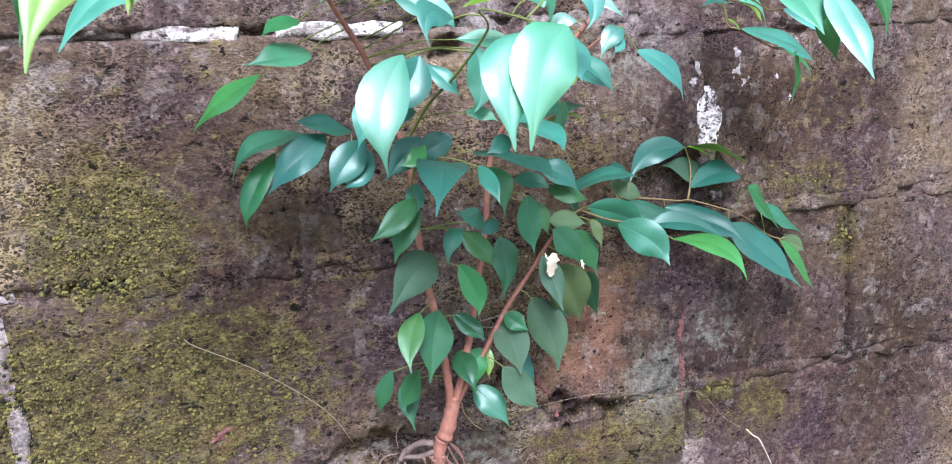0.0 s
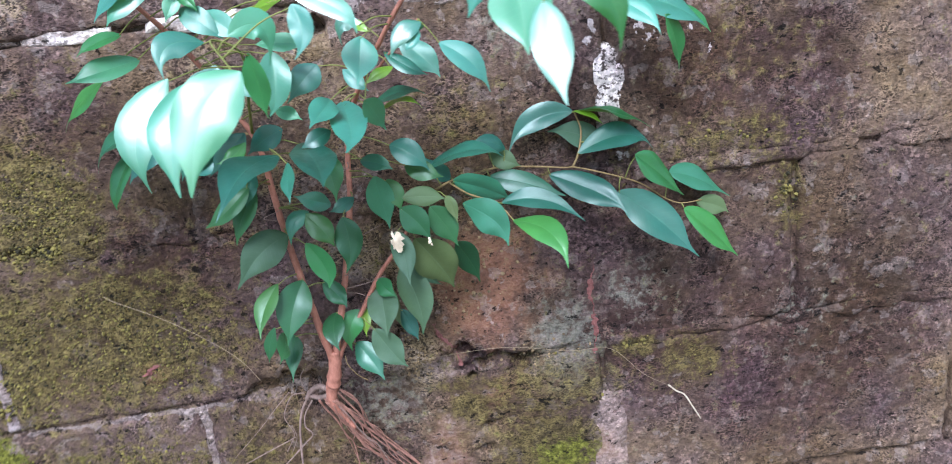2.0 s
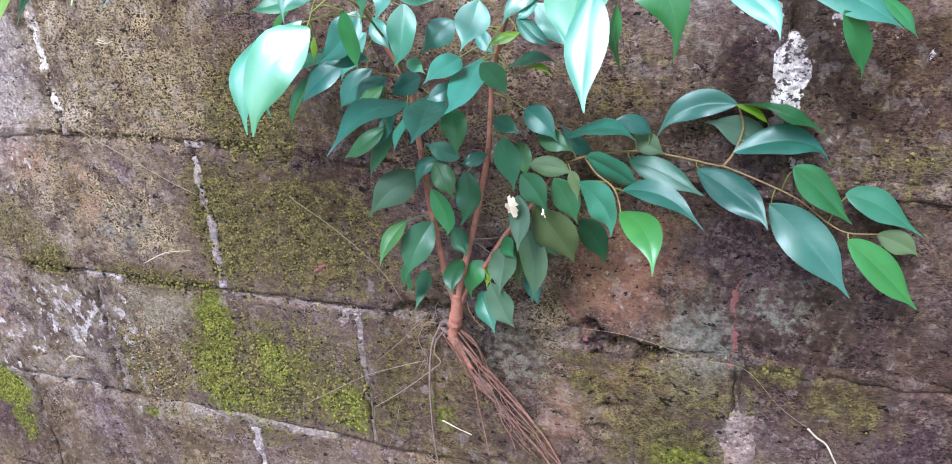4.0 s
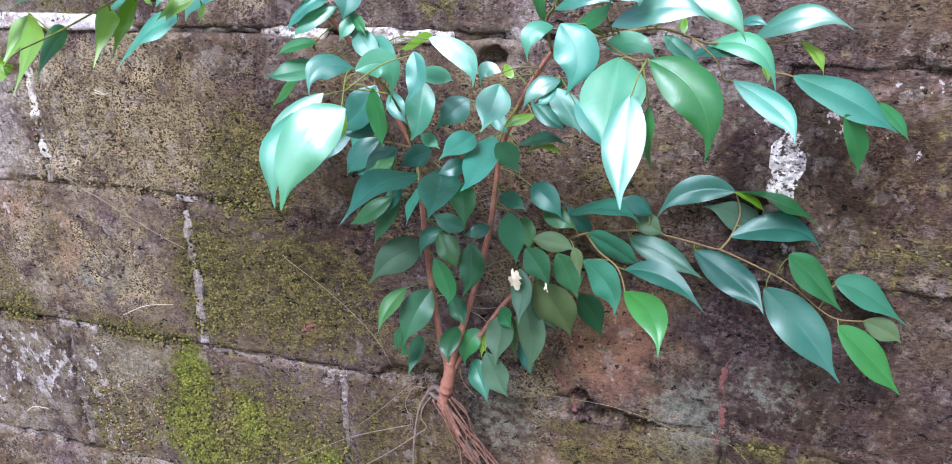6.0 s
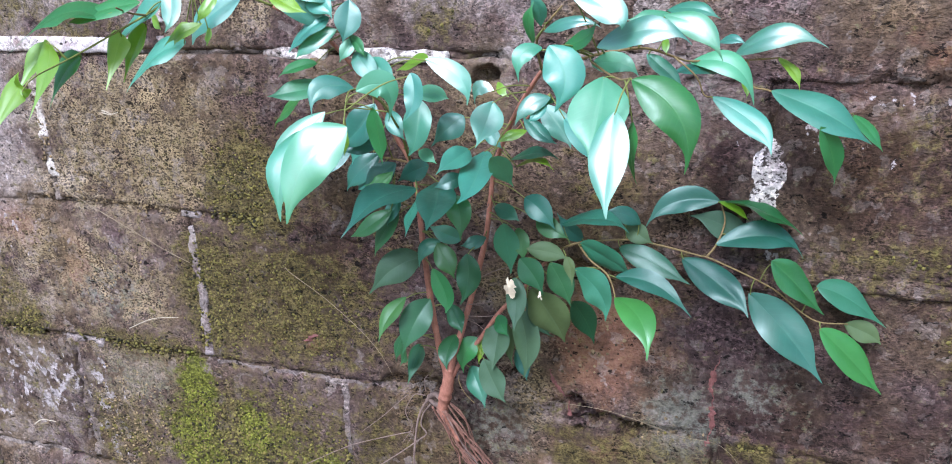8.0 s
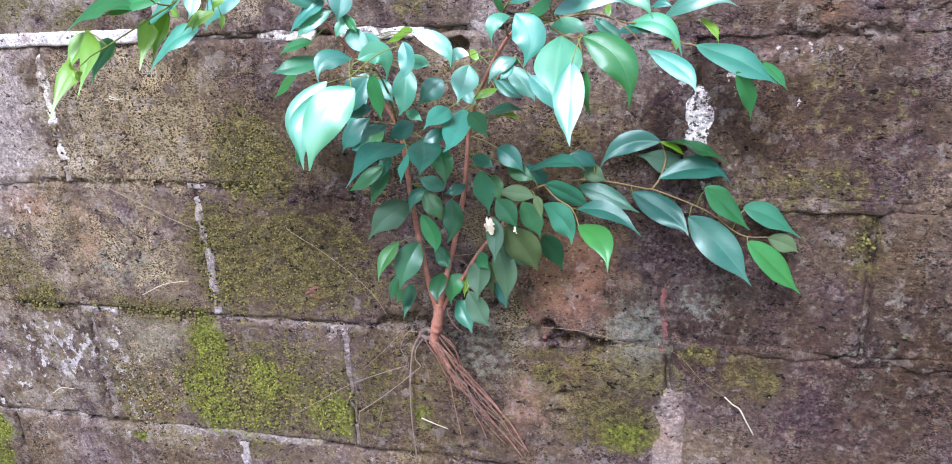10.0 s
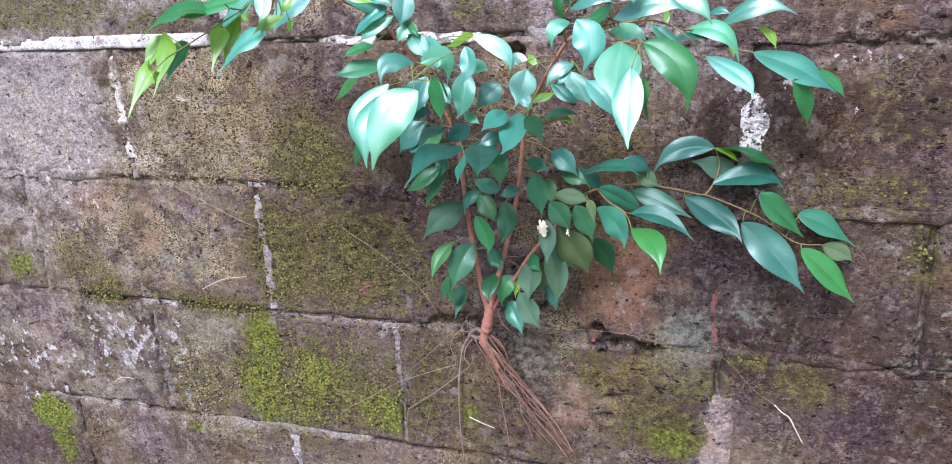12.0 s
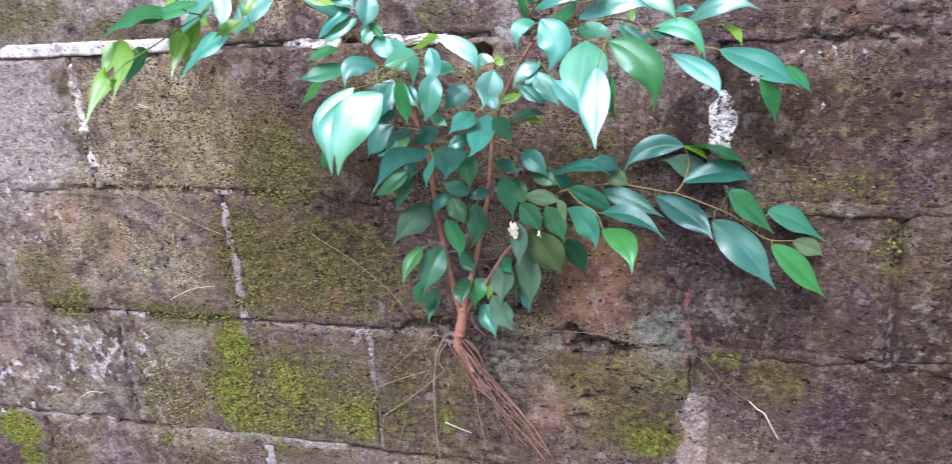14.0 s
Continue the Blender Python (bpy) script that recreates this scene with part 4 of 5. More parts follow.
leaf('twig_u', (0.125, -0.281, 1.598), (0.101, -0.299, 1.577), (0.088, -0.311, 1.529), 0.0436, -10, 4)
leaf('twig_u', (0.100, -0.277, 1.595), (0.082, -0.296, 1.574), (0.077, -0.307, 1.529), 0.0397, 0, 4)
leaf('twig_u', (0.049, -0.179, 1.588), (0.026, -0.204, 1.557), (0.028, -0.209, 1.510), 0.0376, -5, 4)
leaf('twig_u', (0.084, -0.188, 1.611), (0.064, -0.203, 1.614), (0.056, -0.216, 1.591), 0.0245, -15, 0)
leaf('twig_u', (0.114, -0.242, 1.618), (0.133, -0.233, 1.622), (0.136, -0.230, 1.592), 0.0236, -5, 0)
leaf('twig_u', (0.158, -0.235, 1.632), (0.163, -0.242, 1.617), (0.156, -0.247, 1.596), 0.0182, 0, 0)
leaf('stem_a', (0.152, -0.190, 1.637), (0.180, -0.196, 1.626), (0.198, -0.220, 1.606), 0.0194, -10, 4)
# separate blade standing in for the folded underside of the previous leaf
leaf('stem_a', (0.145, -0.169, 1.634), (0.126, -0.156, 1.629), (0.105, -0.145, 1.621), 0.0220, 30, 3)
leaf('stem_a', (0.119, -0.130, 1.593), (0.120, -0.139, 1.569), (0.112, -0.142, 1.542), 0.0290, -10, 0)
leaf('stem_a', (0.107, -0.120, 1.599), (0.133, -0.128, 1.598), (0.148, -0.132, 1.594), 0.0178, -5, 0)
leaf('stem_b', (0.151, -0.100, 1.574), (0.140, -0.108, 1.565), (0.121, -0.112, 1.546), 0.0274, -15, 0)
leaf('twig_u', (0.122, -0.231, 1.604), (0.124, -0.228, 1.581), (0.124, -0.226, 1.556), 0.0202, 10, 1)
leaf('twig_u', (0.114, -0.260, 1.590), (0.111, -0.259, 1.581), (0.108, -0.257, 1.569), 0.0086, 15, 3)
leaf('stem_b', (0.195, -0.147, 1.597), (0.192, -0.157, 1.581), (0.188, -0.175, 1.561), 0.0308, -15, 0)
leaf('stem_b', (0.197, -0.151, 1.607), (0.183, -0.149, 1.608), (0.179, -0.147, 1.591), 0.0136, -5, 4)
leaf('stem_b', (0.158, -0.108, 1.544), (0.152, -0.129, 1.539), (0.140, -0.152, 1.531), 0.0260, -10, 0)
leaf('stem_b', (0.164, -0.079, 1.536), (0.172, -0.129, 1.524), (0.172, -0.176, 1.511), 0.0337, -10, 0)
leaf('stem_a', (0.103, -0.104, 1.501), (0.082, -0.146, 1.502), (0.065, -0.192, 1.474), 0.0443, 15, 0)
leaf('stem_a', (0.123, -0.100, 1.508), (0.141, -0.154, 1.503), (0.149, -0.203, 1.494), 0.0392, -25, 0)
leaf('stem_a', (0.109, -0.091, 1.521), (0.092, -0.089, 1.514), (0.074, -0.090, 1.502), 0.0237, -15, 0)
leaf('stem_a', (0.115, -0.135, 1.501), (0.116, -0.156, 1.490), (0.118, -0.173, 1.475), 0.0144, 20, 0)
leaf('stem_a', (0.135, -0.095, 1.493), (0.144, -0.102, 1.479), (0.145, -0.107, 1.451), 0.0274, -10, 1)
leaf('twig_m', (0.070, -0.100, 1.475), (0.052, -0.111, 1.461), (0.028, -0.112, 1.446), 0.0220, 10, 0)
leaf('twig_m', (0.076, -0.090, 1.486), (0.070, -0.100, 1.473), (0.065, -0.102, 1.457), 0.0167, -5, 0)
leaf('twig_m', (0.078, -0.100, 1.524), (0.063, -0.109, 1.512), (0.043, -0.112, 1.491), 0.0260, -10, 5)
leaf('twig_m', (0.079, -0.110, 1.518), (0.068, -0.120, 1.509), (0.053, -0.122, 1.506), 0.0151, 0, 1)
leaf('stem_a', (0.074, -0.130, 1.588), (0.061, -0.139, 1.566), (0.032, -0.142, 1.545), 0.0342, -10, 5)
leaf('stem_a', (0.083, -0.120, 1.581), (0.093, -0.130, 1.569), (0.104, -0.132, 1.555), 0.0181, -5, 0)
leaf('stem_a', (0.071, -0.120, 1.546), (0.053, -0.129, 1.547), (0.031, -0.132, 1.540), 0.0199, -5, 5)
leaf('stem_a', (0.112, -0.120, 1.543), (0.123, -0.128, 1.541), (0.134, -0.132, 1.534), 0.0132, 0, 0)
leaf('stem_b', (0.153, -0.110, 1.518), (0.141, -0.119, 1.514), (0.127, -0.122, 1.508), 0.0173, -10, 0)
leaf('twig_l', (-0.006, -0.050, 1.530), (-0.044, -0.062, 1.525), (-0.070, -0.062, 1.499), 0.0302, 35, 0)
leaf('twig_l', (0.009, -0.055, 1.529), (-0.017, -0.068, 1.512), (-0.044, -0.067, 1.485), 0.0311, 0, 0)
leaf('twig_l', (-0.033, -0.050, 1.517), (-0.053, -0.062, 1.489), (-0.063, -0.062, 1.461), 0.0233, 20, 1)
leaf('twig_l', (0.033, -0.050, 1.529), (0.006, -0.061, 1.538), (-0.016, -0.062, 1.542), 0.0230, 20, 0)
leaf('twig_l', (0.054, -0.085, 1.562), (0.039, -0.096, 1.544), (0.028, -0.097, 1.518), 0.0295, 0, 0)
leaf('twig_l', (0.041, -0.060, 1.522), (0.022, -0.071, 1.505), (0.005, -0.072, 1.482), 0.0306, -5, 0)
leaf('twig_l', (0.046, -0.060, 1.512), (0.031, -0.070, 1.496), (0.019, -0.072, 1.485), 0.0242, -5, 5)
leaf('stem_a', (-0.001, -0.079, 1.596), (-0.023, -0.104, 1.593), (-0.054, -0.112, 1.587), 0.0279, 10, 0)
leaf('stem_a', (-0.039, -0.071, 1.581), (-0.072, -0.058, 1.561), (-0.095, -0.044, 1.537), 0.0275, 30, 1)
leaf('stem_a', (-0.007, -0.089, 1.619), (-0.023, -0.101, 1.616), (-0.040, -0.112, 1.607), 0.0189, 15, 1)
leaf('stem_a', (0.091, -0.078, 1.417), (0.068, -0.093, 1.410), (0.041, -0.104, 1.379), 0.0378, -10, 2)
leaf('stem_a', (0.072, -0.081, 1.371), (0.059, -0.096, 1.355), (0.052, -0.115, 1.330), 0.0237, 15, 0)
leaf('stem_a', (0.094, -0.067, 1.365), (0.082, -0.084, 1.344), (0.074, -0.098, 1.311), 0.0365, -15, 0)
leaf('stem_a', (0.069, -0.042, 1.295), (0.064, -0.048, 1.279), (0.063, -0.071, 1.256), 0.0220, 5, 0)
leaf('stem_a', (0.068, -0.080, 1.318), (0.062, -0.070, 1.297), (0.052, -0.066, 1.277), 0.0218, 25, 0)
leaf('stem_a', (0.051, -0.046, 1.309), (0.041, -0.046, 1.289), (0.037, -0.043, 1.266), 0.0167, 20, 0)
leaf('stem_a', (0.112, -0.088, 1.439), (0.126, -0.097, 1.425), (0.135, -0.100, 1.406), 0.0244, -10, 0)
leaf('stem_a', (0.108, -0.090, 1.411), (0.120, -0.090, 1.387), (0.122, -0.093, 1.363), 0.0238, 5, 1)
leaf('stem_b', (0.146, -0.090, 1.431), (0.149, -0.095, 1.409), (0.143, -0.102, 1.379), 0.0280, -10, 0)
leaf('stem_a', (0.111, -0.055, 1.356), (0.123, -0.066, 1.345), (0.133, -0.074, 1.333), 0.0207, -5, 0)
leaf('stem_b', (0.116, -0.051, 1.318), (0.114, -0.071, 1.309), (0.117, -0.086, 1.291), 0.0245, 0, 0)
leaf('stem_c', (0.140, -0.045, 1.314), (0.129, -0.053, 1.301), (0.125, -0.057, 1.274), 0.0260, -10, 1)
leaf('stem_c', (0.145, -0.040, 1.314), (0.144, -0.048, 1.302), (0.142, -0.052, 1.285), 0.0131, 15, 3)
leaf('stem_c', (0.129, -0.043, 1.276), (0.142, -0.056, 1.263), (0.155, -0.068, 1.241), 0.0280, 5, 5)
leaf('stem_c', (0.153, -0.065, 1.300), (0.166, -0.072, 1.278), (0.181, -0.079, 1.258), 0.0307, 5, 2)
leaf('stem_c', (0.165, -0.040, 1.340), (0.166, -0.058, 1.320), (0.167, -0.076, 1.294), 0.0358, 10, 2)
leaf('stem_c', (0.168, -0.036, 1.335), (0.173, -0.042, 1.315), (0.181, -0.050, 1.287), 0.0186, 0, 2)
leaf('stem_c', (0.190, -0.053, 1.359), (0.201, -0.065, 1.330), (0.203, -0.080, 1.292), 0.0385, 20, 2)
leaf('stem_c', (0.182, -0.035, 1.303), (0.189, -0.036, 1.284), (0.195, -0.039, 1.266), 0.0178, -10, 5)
leaf('stem_c', (0.163, -0.046, 1.346), (0.171, -0.056, 1.339), (0.181, -0.064, 1.330), 0.0198, 15, 1)
leaf('stem_c', (0.209, -0.072, 1.393), (0.227, -0.064, 1.362), (0.241, -0.053, 1.327), 0.0460, 15, 2)
leaf('stem_c', (0.203, -0.068, 1.380), (0.213, -0.063, 1.354), (0.229, -0.057, 1.332), 0.0170, 5, 2)
leaf('stem_c', (0.248, -0.055, 1.376), (0.259, -0.044, 1.353), (0.269, -0.035, 1.320), 0.0280, -15, 0)
leaf('stem_c', (0.200, -0.085, 1.430), (0.213, -0.086, 1.416), (0.226, -0.089, 1.393), 0.0281, 5, 0)
leaf('stem_c', (0.228, -0.071, 1.423), (0.240, -0.071, 1.403), (0.249, -0.073, 1.379), 0.0286, 0, 0)
leaf('stem_c', (0.203, -0.070, 1.435), (0.225, -0.067, 1.433), (0.245, -0.065, 1.426), 0.0213, 5, 2)
leaf('stem_c', (0.245, -0.073, 1.432), (0.249, -0.075, 1.422), (0.253, -0.079, 1.404), 0.0122, 0, 2)
leaf('stem_b', (0.181, -0.075, 1.462), (0.183, -0.071, 1.437), (0.189, -0.071, 1.407), 0.0282, -5, 5)
leaf('stem_b', (0.191, -0.060, 1.453), (0.197, -0.068, 1.440), (0.200, -0.072, 1.422), 0.0193, -5, 0)
leaf('stem_c', (0.192, -0.077, 1.405), (0.197, -0.087, 1.385), (0.197, -0.103, 1.358), 0.0238, 0, 2)
leaf('stem_b', (0.199, -0.060, 1.486), (0.216, -0.069, 1.478), (0.233, -0.072, 1.459), 0.0262, 0, 0)
leaf('stem_b', (0.210, -0.055, 1.463), (0.226, -0.065, 1.458), (0.245, -0.067, 1.448), 0.0220, 0, 0)
leaf('stem_a', (0.073, -0.090, 1.469), (0.060, -0.101, 1.450), (0.048, -0.102, 1.423), 0.0238, 15, 0)
leaf('stem_a', (0.116, -0.085, 1.440), (0.103, -0.093, 1.435), (0.096, -0.097, 1.413), 0.0173, -5, 5)
leaf('stem_a', (0.137, -0.080, 1.442), (0.124, -0.089, 1.450), (0.106, -0.092, 1.458), 0.0197, 0, 5)
leaf('stem_b', (0.157, -0.060, 1.440), (0.146, -0.069, 1.436), (0.132, -0.072, 1.432), 0.0152, -5, 5)
leaf('stem_b', (0.170, -0.070, 1.477), (0.186, -0.079, 1.475), (0.199, -0.082, 1.467), 0.0173, 0, 5)
leaf('twig_t', (0.267, -0.240, 1.654), (0.280, -0.248, 1.636), (0.273, -0.252, 1.610), 0.0319, -10, 0)
leaf('twig_t', (0.257, -0.220, 1.650), (0.245, -0.229, 1.647), (0.243, -0.232, 1.627), 0.0158, -10, 0)
leaf('twig_v', (0.245, -0.200, 1.651), (0.244, -0.210, 1.666), (0.249, -0.212, 1.682), 0.0137, -20, 1)
leaf('twig_v', (0.251, -0.200, 1.664), (0.251, -0.208, 1.677), (0.243, -0.212, 1.687), 0.0124, 0, 0)
leaf('twig_v', (0.253, -0.200, 1.660), (0.275, -0.211, 1.668), (0.299, -0.212, 1.665), 0.0132, -10, 4)
leaf('twig_t', (0.271, -0.210, 1.651), (0.286, -0.219, 1.656), (0.297, -0.222, 1.669), 0.0145, -5, 1)
leaf('twig_t2', (0.307, -0.245, 1.634), (0.308, -0.268, 1.611), (0.306, -0.292, 1.585), 0.0444, 0, 0)
leaf('twig_t2', (0.321, -0.279, 1.616), (0.321, -0.300, 1.590), (0.323, -0.318, 1.555), 0.0280, 5, 4)
leaf('twig_t2', (0.330, -0.260, 1.607), (0.331, -0.270, 1.588), (0.336, -0.272, 1.566), 0.0165, 50, 1)
leaf('twig_t2', (0.330, -0.270, 1.636), (0.358, -0.280, 1.620), (0.370, -0.282, 1.578), 0.0331, -10, 1)
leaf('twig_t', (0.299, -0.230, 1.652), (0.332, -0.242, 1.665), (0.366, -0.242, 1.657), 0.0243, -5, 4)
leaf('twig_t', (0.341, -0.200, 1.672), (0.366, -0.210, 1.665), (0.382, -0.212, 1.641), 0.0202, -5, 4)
leaf('twig_t', (0.341, -0.180, 1.674), (0.360, -0.190, 1.676), (0.379, -0.192, 1.668), 0.0164, -20, 0)
leaf('twig_t', (0.347, -0.190, 1.671), (0.331, -0.199, 1.670), (0.314, -0.202, 1.668), 0.0154, 10, 0)
leaf('twig_t', (0.280, -0.240, 1.692), (0.309, -0.249, 1.680), (0.319, -0.252, 1.666), 0.0226, -5, 4)
leaf('twig_t', (0.288, -0.190, 1.635), (0.308, -0.199, 1.638), (0.326, -0.202, 1.629), 0.0187, 0, 0)
leaf('twig_t', (0.324, -0.150, 1.639), (0.340, -0.160, 1.628), (0.356, -0.162, 1.612), 0.0157, -20, 0)
leaf('twig_t', (0.378, -0.100, 1.619), (0.359, -0.110, 1.622), (0.337, -0.112, 1.618), 0.0174, 35, 5)
leaf('twig_t', (0.338, -0.150, 1.652), (0.339, -0.158, 1.646), (0.341, -0.162, 1.640), 0.0064, 5, 3)
leaf('twig_x', (0.222, -0.088, 1.585), (0.241, -0.096, 1.568), (0.255, -0.103, 1.549), 0.0254, -5, 0)
leaf('twig_x', (0.256, -0.140, 1.583), (0.276, -0.151, 1.569), (0.293, -0.152, 1.540), 0.0240, -10, 0)
leaf('twig_x', (0.209, -0.100, 1.577), (0.227, -0.111, 1.564), (0.244, -0.112, 1.555), 0.0165, -20, 5)
leaf('twig_x', (0.244, -0.140, 1.601), (0.229, -0.149, 1.596), (0.216, -0.152, 1.577), 0.0179, 0, 4)
leaf('twig_x', (0.240, -0.140, 1.598), (0.235, -0.149, 1.589), (0.228, -0.152, 1.582), 0.0118, -5, 0)
leaf('twig_x', (0.246, -0.130, 1.597), (0.237, -0.138, 1.596), (0.225, -0.142, 1.588), 0.0106, 10, 1)
leaf('stem_b', (0.215, -0.110, 1.565), (0.203, -0.118, 1.562), (0.190, -0.122, 1.554), 0.0126, 15, 3)
leaf('stem_b', (0.188, -0.110, 1.608), (0.194, -0.119, 1.602), (0.202, -0.122, 1.597), 0.0090, 0, 3)
leaf('stem_b', (0.189, -0.075, 1.528), (0.215, -0.085, 1.538), (0.240, -0.087, 1.534), 0.0217, -40, 0)
leaf('stem_b', (0.194, -0.075, 1.521), (0.215, -0.083, 1.531), (0.235, -0.087, 1.522), 0.0168, -50, 3)
leaf('stem_b', (0.188, -0.135, 1.544), (0.194, -0.122, 1.531), (0.200, -0.108, 1.510), 0.0220, -10, 0)
leaf('stem_b', (0.172, -0.100, 1.567), (0.182, -0.109, 1.557), (0.192, -0.112, 1.547), 0.0150, 0, 0)
leaf('twig_r3', (0.385, -0.016, 1.483), (0.348, -0.014, 1.481), (0.313, -0.024, 1.452), 0.0288, 0, 0)
leaf('twig_r3', (0.413, -0.016, 1.445), (0.390, -0.015, 1.458), (0.357, -0.016, 1.468), 0.0301, 0, 2)
leaf('twig_r3', (0.384, -0.028, 1.442), (0.429, -0.020, 1.453), (0.467, -0.014, 1.431), 0.0310, -15, 0)
leaf('twig_r', (0.436, -0.054, 1.440), (0.458, -0.049, 1.419), (0.486, -0.044, 1.385), 0.0315, -20, 1)
leaf('twig_r', (0.481, -0.016, 1.404), (0.508, -0.014, 1.395), (0.546, -0.016, 1.366), 0.0337, -25, 0)
leaf('twig_r', (0.510, -0.015, 1.367), (0.529, -0.016, 1.361), (0.545, -0.016, 1.350), 0.0229, 10, 2)
leaf('twig_r', (0.485, -0.049, 1.374), (0.516, -0.041, 1.343), (0.548, -0.032, 1.303), 0.0349, -25, 1)
leaf('twig_r', (0.419, -0.044, 1.401), (0.454, -0.056, 1.371), (0.489, -0.074, 1.329), 0.0437, -5, 0)
leaf('twig_r', (0.353, -0.026, 1.424), (0.391, -0.049, 1.409), (0.422, -0.070, 1.388), 0.0350, -10, 0)
leaf('twig_r', (0.291, -0.034, 1.433), (0.325, -0.046, 1.425), (0.363, -0.055, 1.407), 0.0266, -10, 0)
leaf('twig_r2', (0.254, -0.050, 1.439), (0.283, -0.061, 1.430), (0.307, -0.062, 1.415), 0.0345, 50, 0)
leaf('twig_r2', (0.296, -0.086, 1.421), (0.331, -0.096, 1.423), (0.369, -0.113, 1.399), 0.0226, -15, 0)
leaf('twig_r2', (0.302, -0.121, 1.415), (0.327, -0.150, 1.412), (0.339, -0.177, 1.384), 0.0306, -20, 1)
leaf('twig_r2', (0.259, -0.098, 1.430), (0.284, -0.110, 1.415), (0.293, -0.126, 1.392), 0.0341, 30, 0)
leaf('twig_r', (0.233, -0.044, 1.455), (0.270, -0.058, 1.469), (0.305, -0.068, 1.461), 0.0279, -40, 0)
leaf('twig_r', (0.311, -0.030, 1.458), (0.296, -0.038, 1.469), (0.273, -0.042, 1.469), 0.0195, 0, 0)
leaf('twig_r3', (0.382, -0.014, 1.483), (0.424, -0.016, 1.476), (0.463, -0.021, 1.456), 0.0477, -65, 1)
leaf('twig_r3', (0.384, -0.024, 1.485), (0.400, -0.024, 1.478), (0.413, -0.023, 1.467), 0.0124, -45, 3)
leaf('twig_r', (0.294, -0.020, 1.456), (0.309, -0.030, 1.447), (0.325, -0.032, 1.440), 0.0222, 0, 2)
leaf('twig_r', (0.253, -0.030, 1.436), (0.242, -0.041, 1.448), (0.229, -0.042, 1.467), 0.0183, 0, 5)
leaf('twig_t', (0.387, -0.060, 1.628), (0.420, -0.072, 1.647), (0.461, -0.072, 1.636), 0.0253, -5, 4)
leaf('twig_t', (0.354, -0.100, 1.627), (0.385, -0.110, 1.628), (0.408, -0.112, 1.595), 0.0249, -15, 0)
leaf('twig_t3', (0.376, -0.169, 1.610), (0.406, -0.182, 1.595), (0.422, -0.199, 1.573), 0.0222, -10, 0)
leaf('twig_t4', (0.421, -0.060, 1.599), (0.464, -0.075, 1.584), (0.503, -0.072, 1.556), 0.0391, -25, 0)
leaf('twig_t4', (0.461, -0.089, 1.575), (0.473, -0.076, 1.551), (0.480, -0.063, 1.518), 0.0221, -20, 1)
leaf('twig_t4', (0.490, -0.040, 1.577), (0.503, -0.050, 1.566), (0.515, -0.052, 1.547), 0.0161, -30, 1)
leaf('twig_t', (0.424, -0.050, 1.626), (0.436, -0.059, 1.617), (0.444, -0.062, 1.599), 0.0131, -30, 3)
leaf('twig_t', (0.374, -0.080, 1.641), (0.385, -0.088, 1.645), (0.398, -0.092, 1.640), 0.0110, -15, 0)
leaf('twig_t', (0.396, -0.070, 1.609), (0.400, -0.078, 1.603), (0.401, -0.082, 1.595), 0.0063, -20, 3)
leaf('twig_d2', (-0.097, -0.270, 1.674), (-0.133, -0.267, 1.679), (-0.182, -0.290, 1.645), 0.0424, 35, 1)
leaf('twig_d', (-0.145, -0.280, 1.658), (-0.150, -0.278, 1.641), (-0.161, -0.300, 1.595), 0.0285, 5, 3)
leaf('twig_d', (-0.155, -0.270, 1.649), (-0.167, -0.271, 1.642), (-0.179, -0.290, 1.614), 0.0241, -5, 3)
leaf('twig_d', (-0.130, -0.325, 1.625), (-0.142, -0.321, 1.624), (-0.156, -0.345, 1.585), 0.0249, -5, 3)
leaf('twig_d', (-0.142, -0.250, 1.642), (-0.157, -0.253, 1.632), (-0.168, -0.270, 1.599), 0.0266, 0, 1)
leaf('twig_d', (-0.109, -0.235, 1.659), (-0.114, -0.236, 1.650), (-0.117, -0.255, 1.614), 0.0240, -10, 3)
leaf('twig_d', (-0.099, -0.215, 1.665), (-0.109, -0.217, 1.651), (-0.118, -0.235, 1.617), 0.0251, 5, 3)
leaf('twig_d', (-0.101, -0.165, 1.645), (-0.134, -0.169, 1.633), (-0.161, -0.185, 1.599), 0.0365, 20, 0)
leaf('twig_d2', (-0.082, -0.210, 1.686), (-0.102, -0.216, 1.671), (-0.136, -0.230, 1.641), 0.0340, 20, 0)
leaf('twig_d', (-0.074, -0.210, 1.700), (-0.065, -0.222, 1.679), (-0.069, -0.230, 1.661), 0.0217, -5, 4)
leaf('twig_d', (-0.045, -0.150, 1.685), (-0.073, -0.159, 1.670), (-0.091, -0.170, 1.644), 0.0318, -5, 0)
leaf('twig_d', (-0.050, -0.180, 1.688), (-0.055, -0.188, 1.678), (-0.066, -0.192, 1.665), 0.0146, -5, 3)
leaf('twig_d', (-0.076, -0.180, 1.661), (-0.086, -0.187, 1.658), (-0.104, -0.192, 1.644), 0.0168, 5, 3)
leaf('twig_d', (-0.122, -0.180, 1.671), (-0.111, -0.188, 1.665), (-0.104, -0.192, 1.659), 0.0107, 25, 3)
leaf('stem_a', (0.033, -0.130, 1.666), (0.016, -0.140, 1.655), (-0.007, -0.142, 1.633), 0.0247, 15, 0)
leaf('stem_a', (0.040, -0.130, 1.655), (0.019, -0.142, 1.645), (0.001, -0.142, 1.627), 0.0219, 0, 4)
leaf('stem_a', (0.055, -0.130, 1.681), (0.056, -0.138, 1.663), (0.050, -0.142, 1.644), 0.0262, -25, 0)
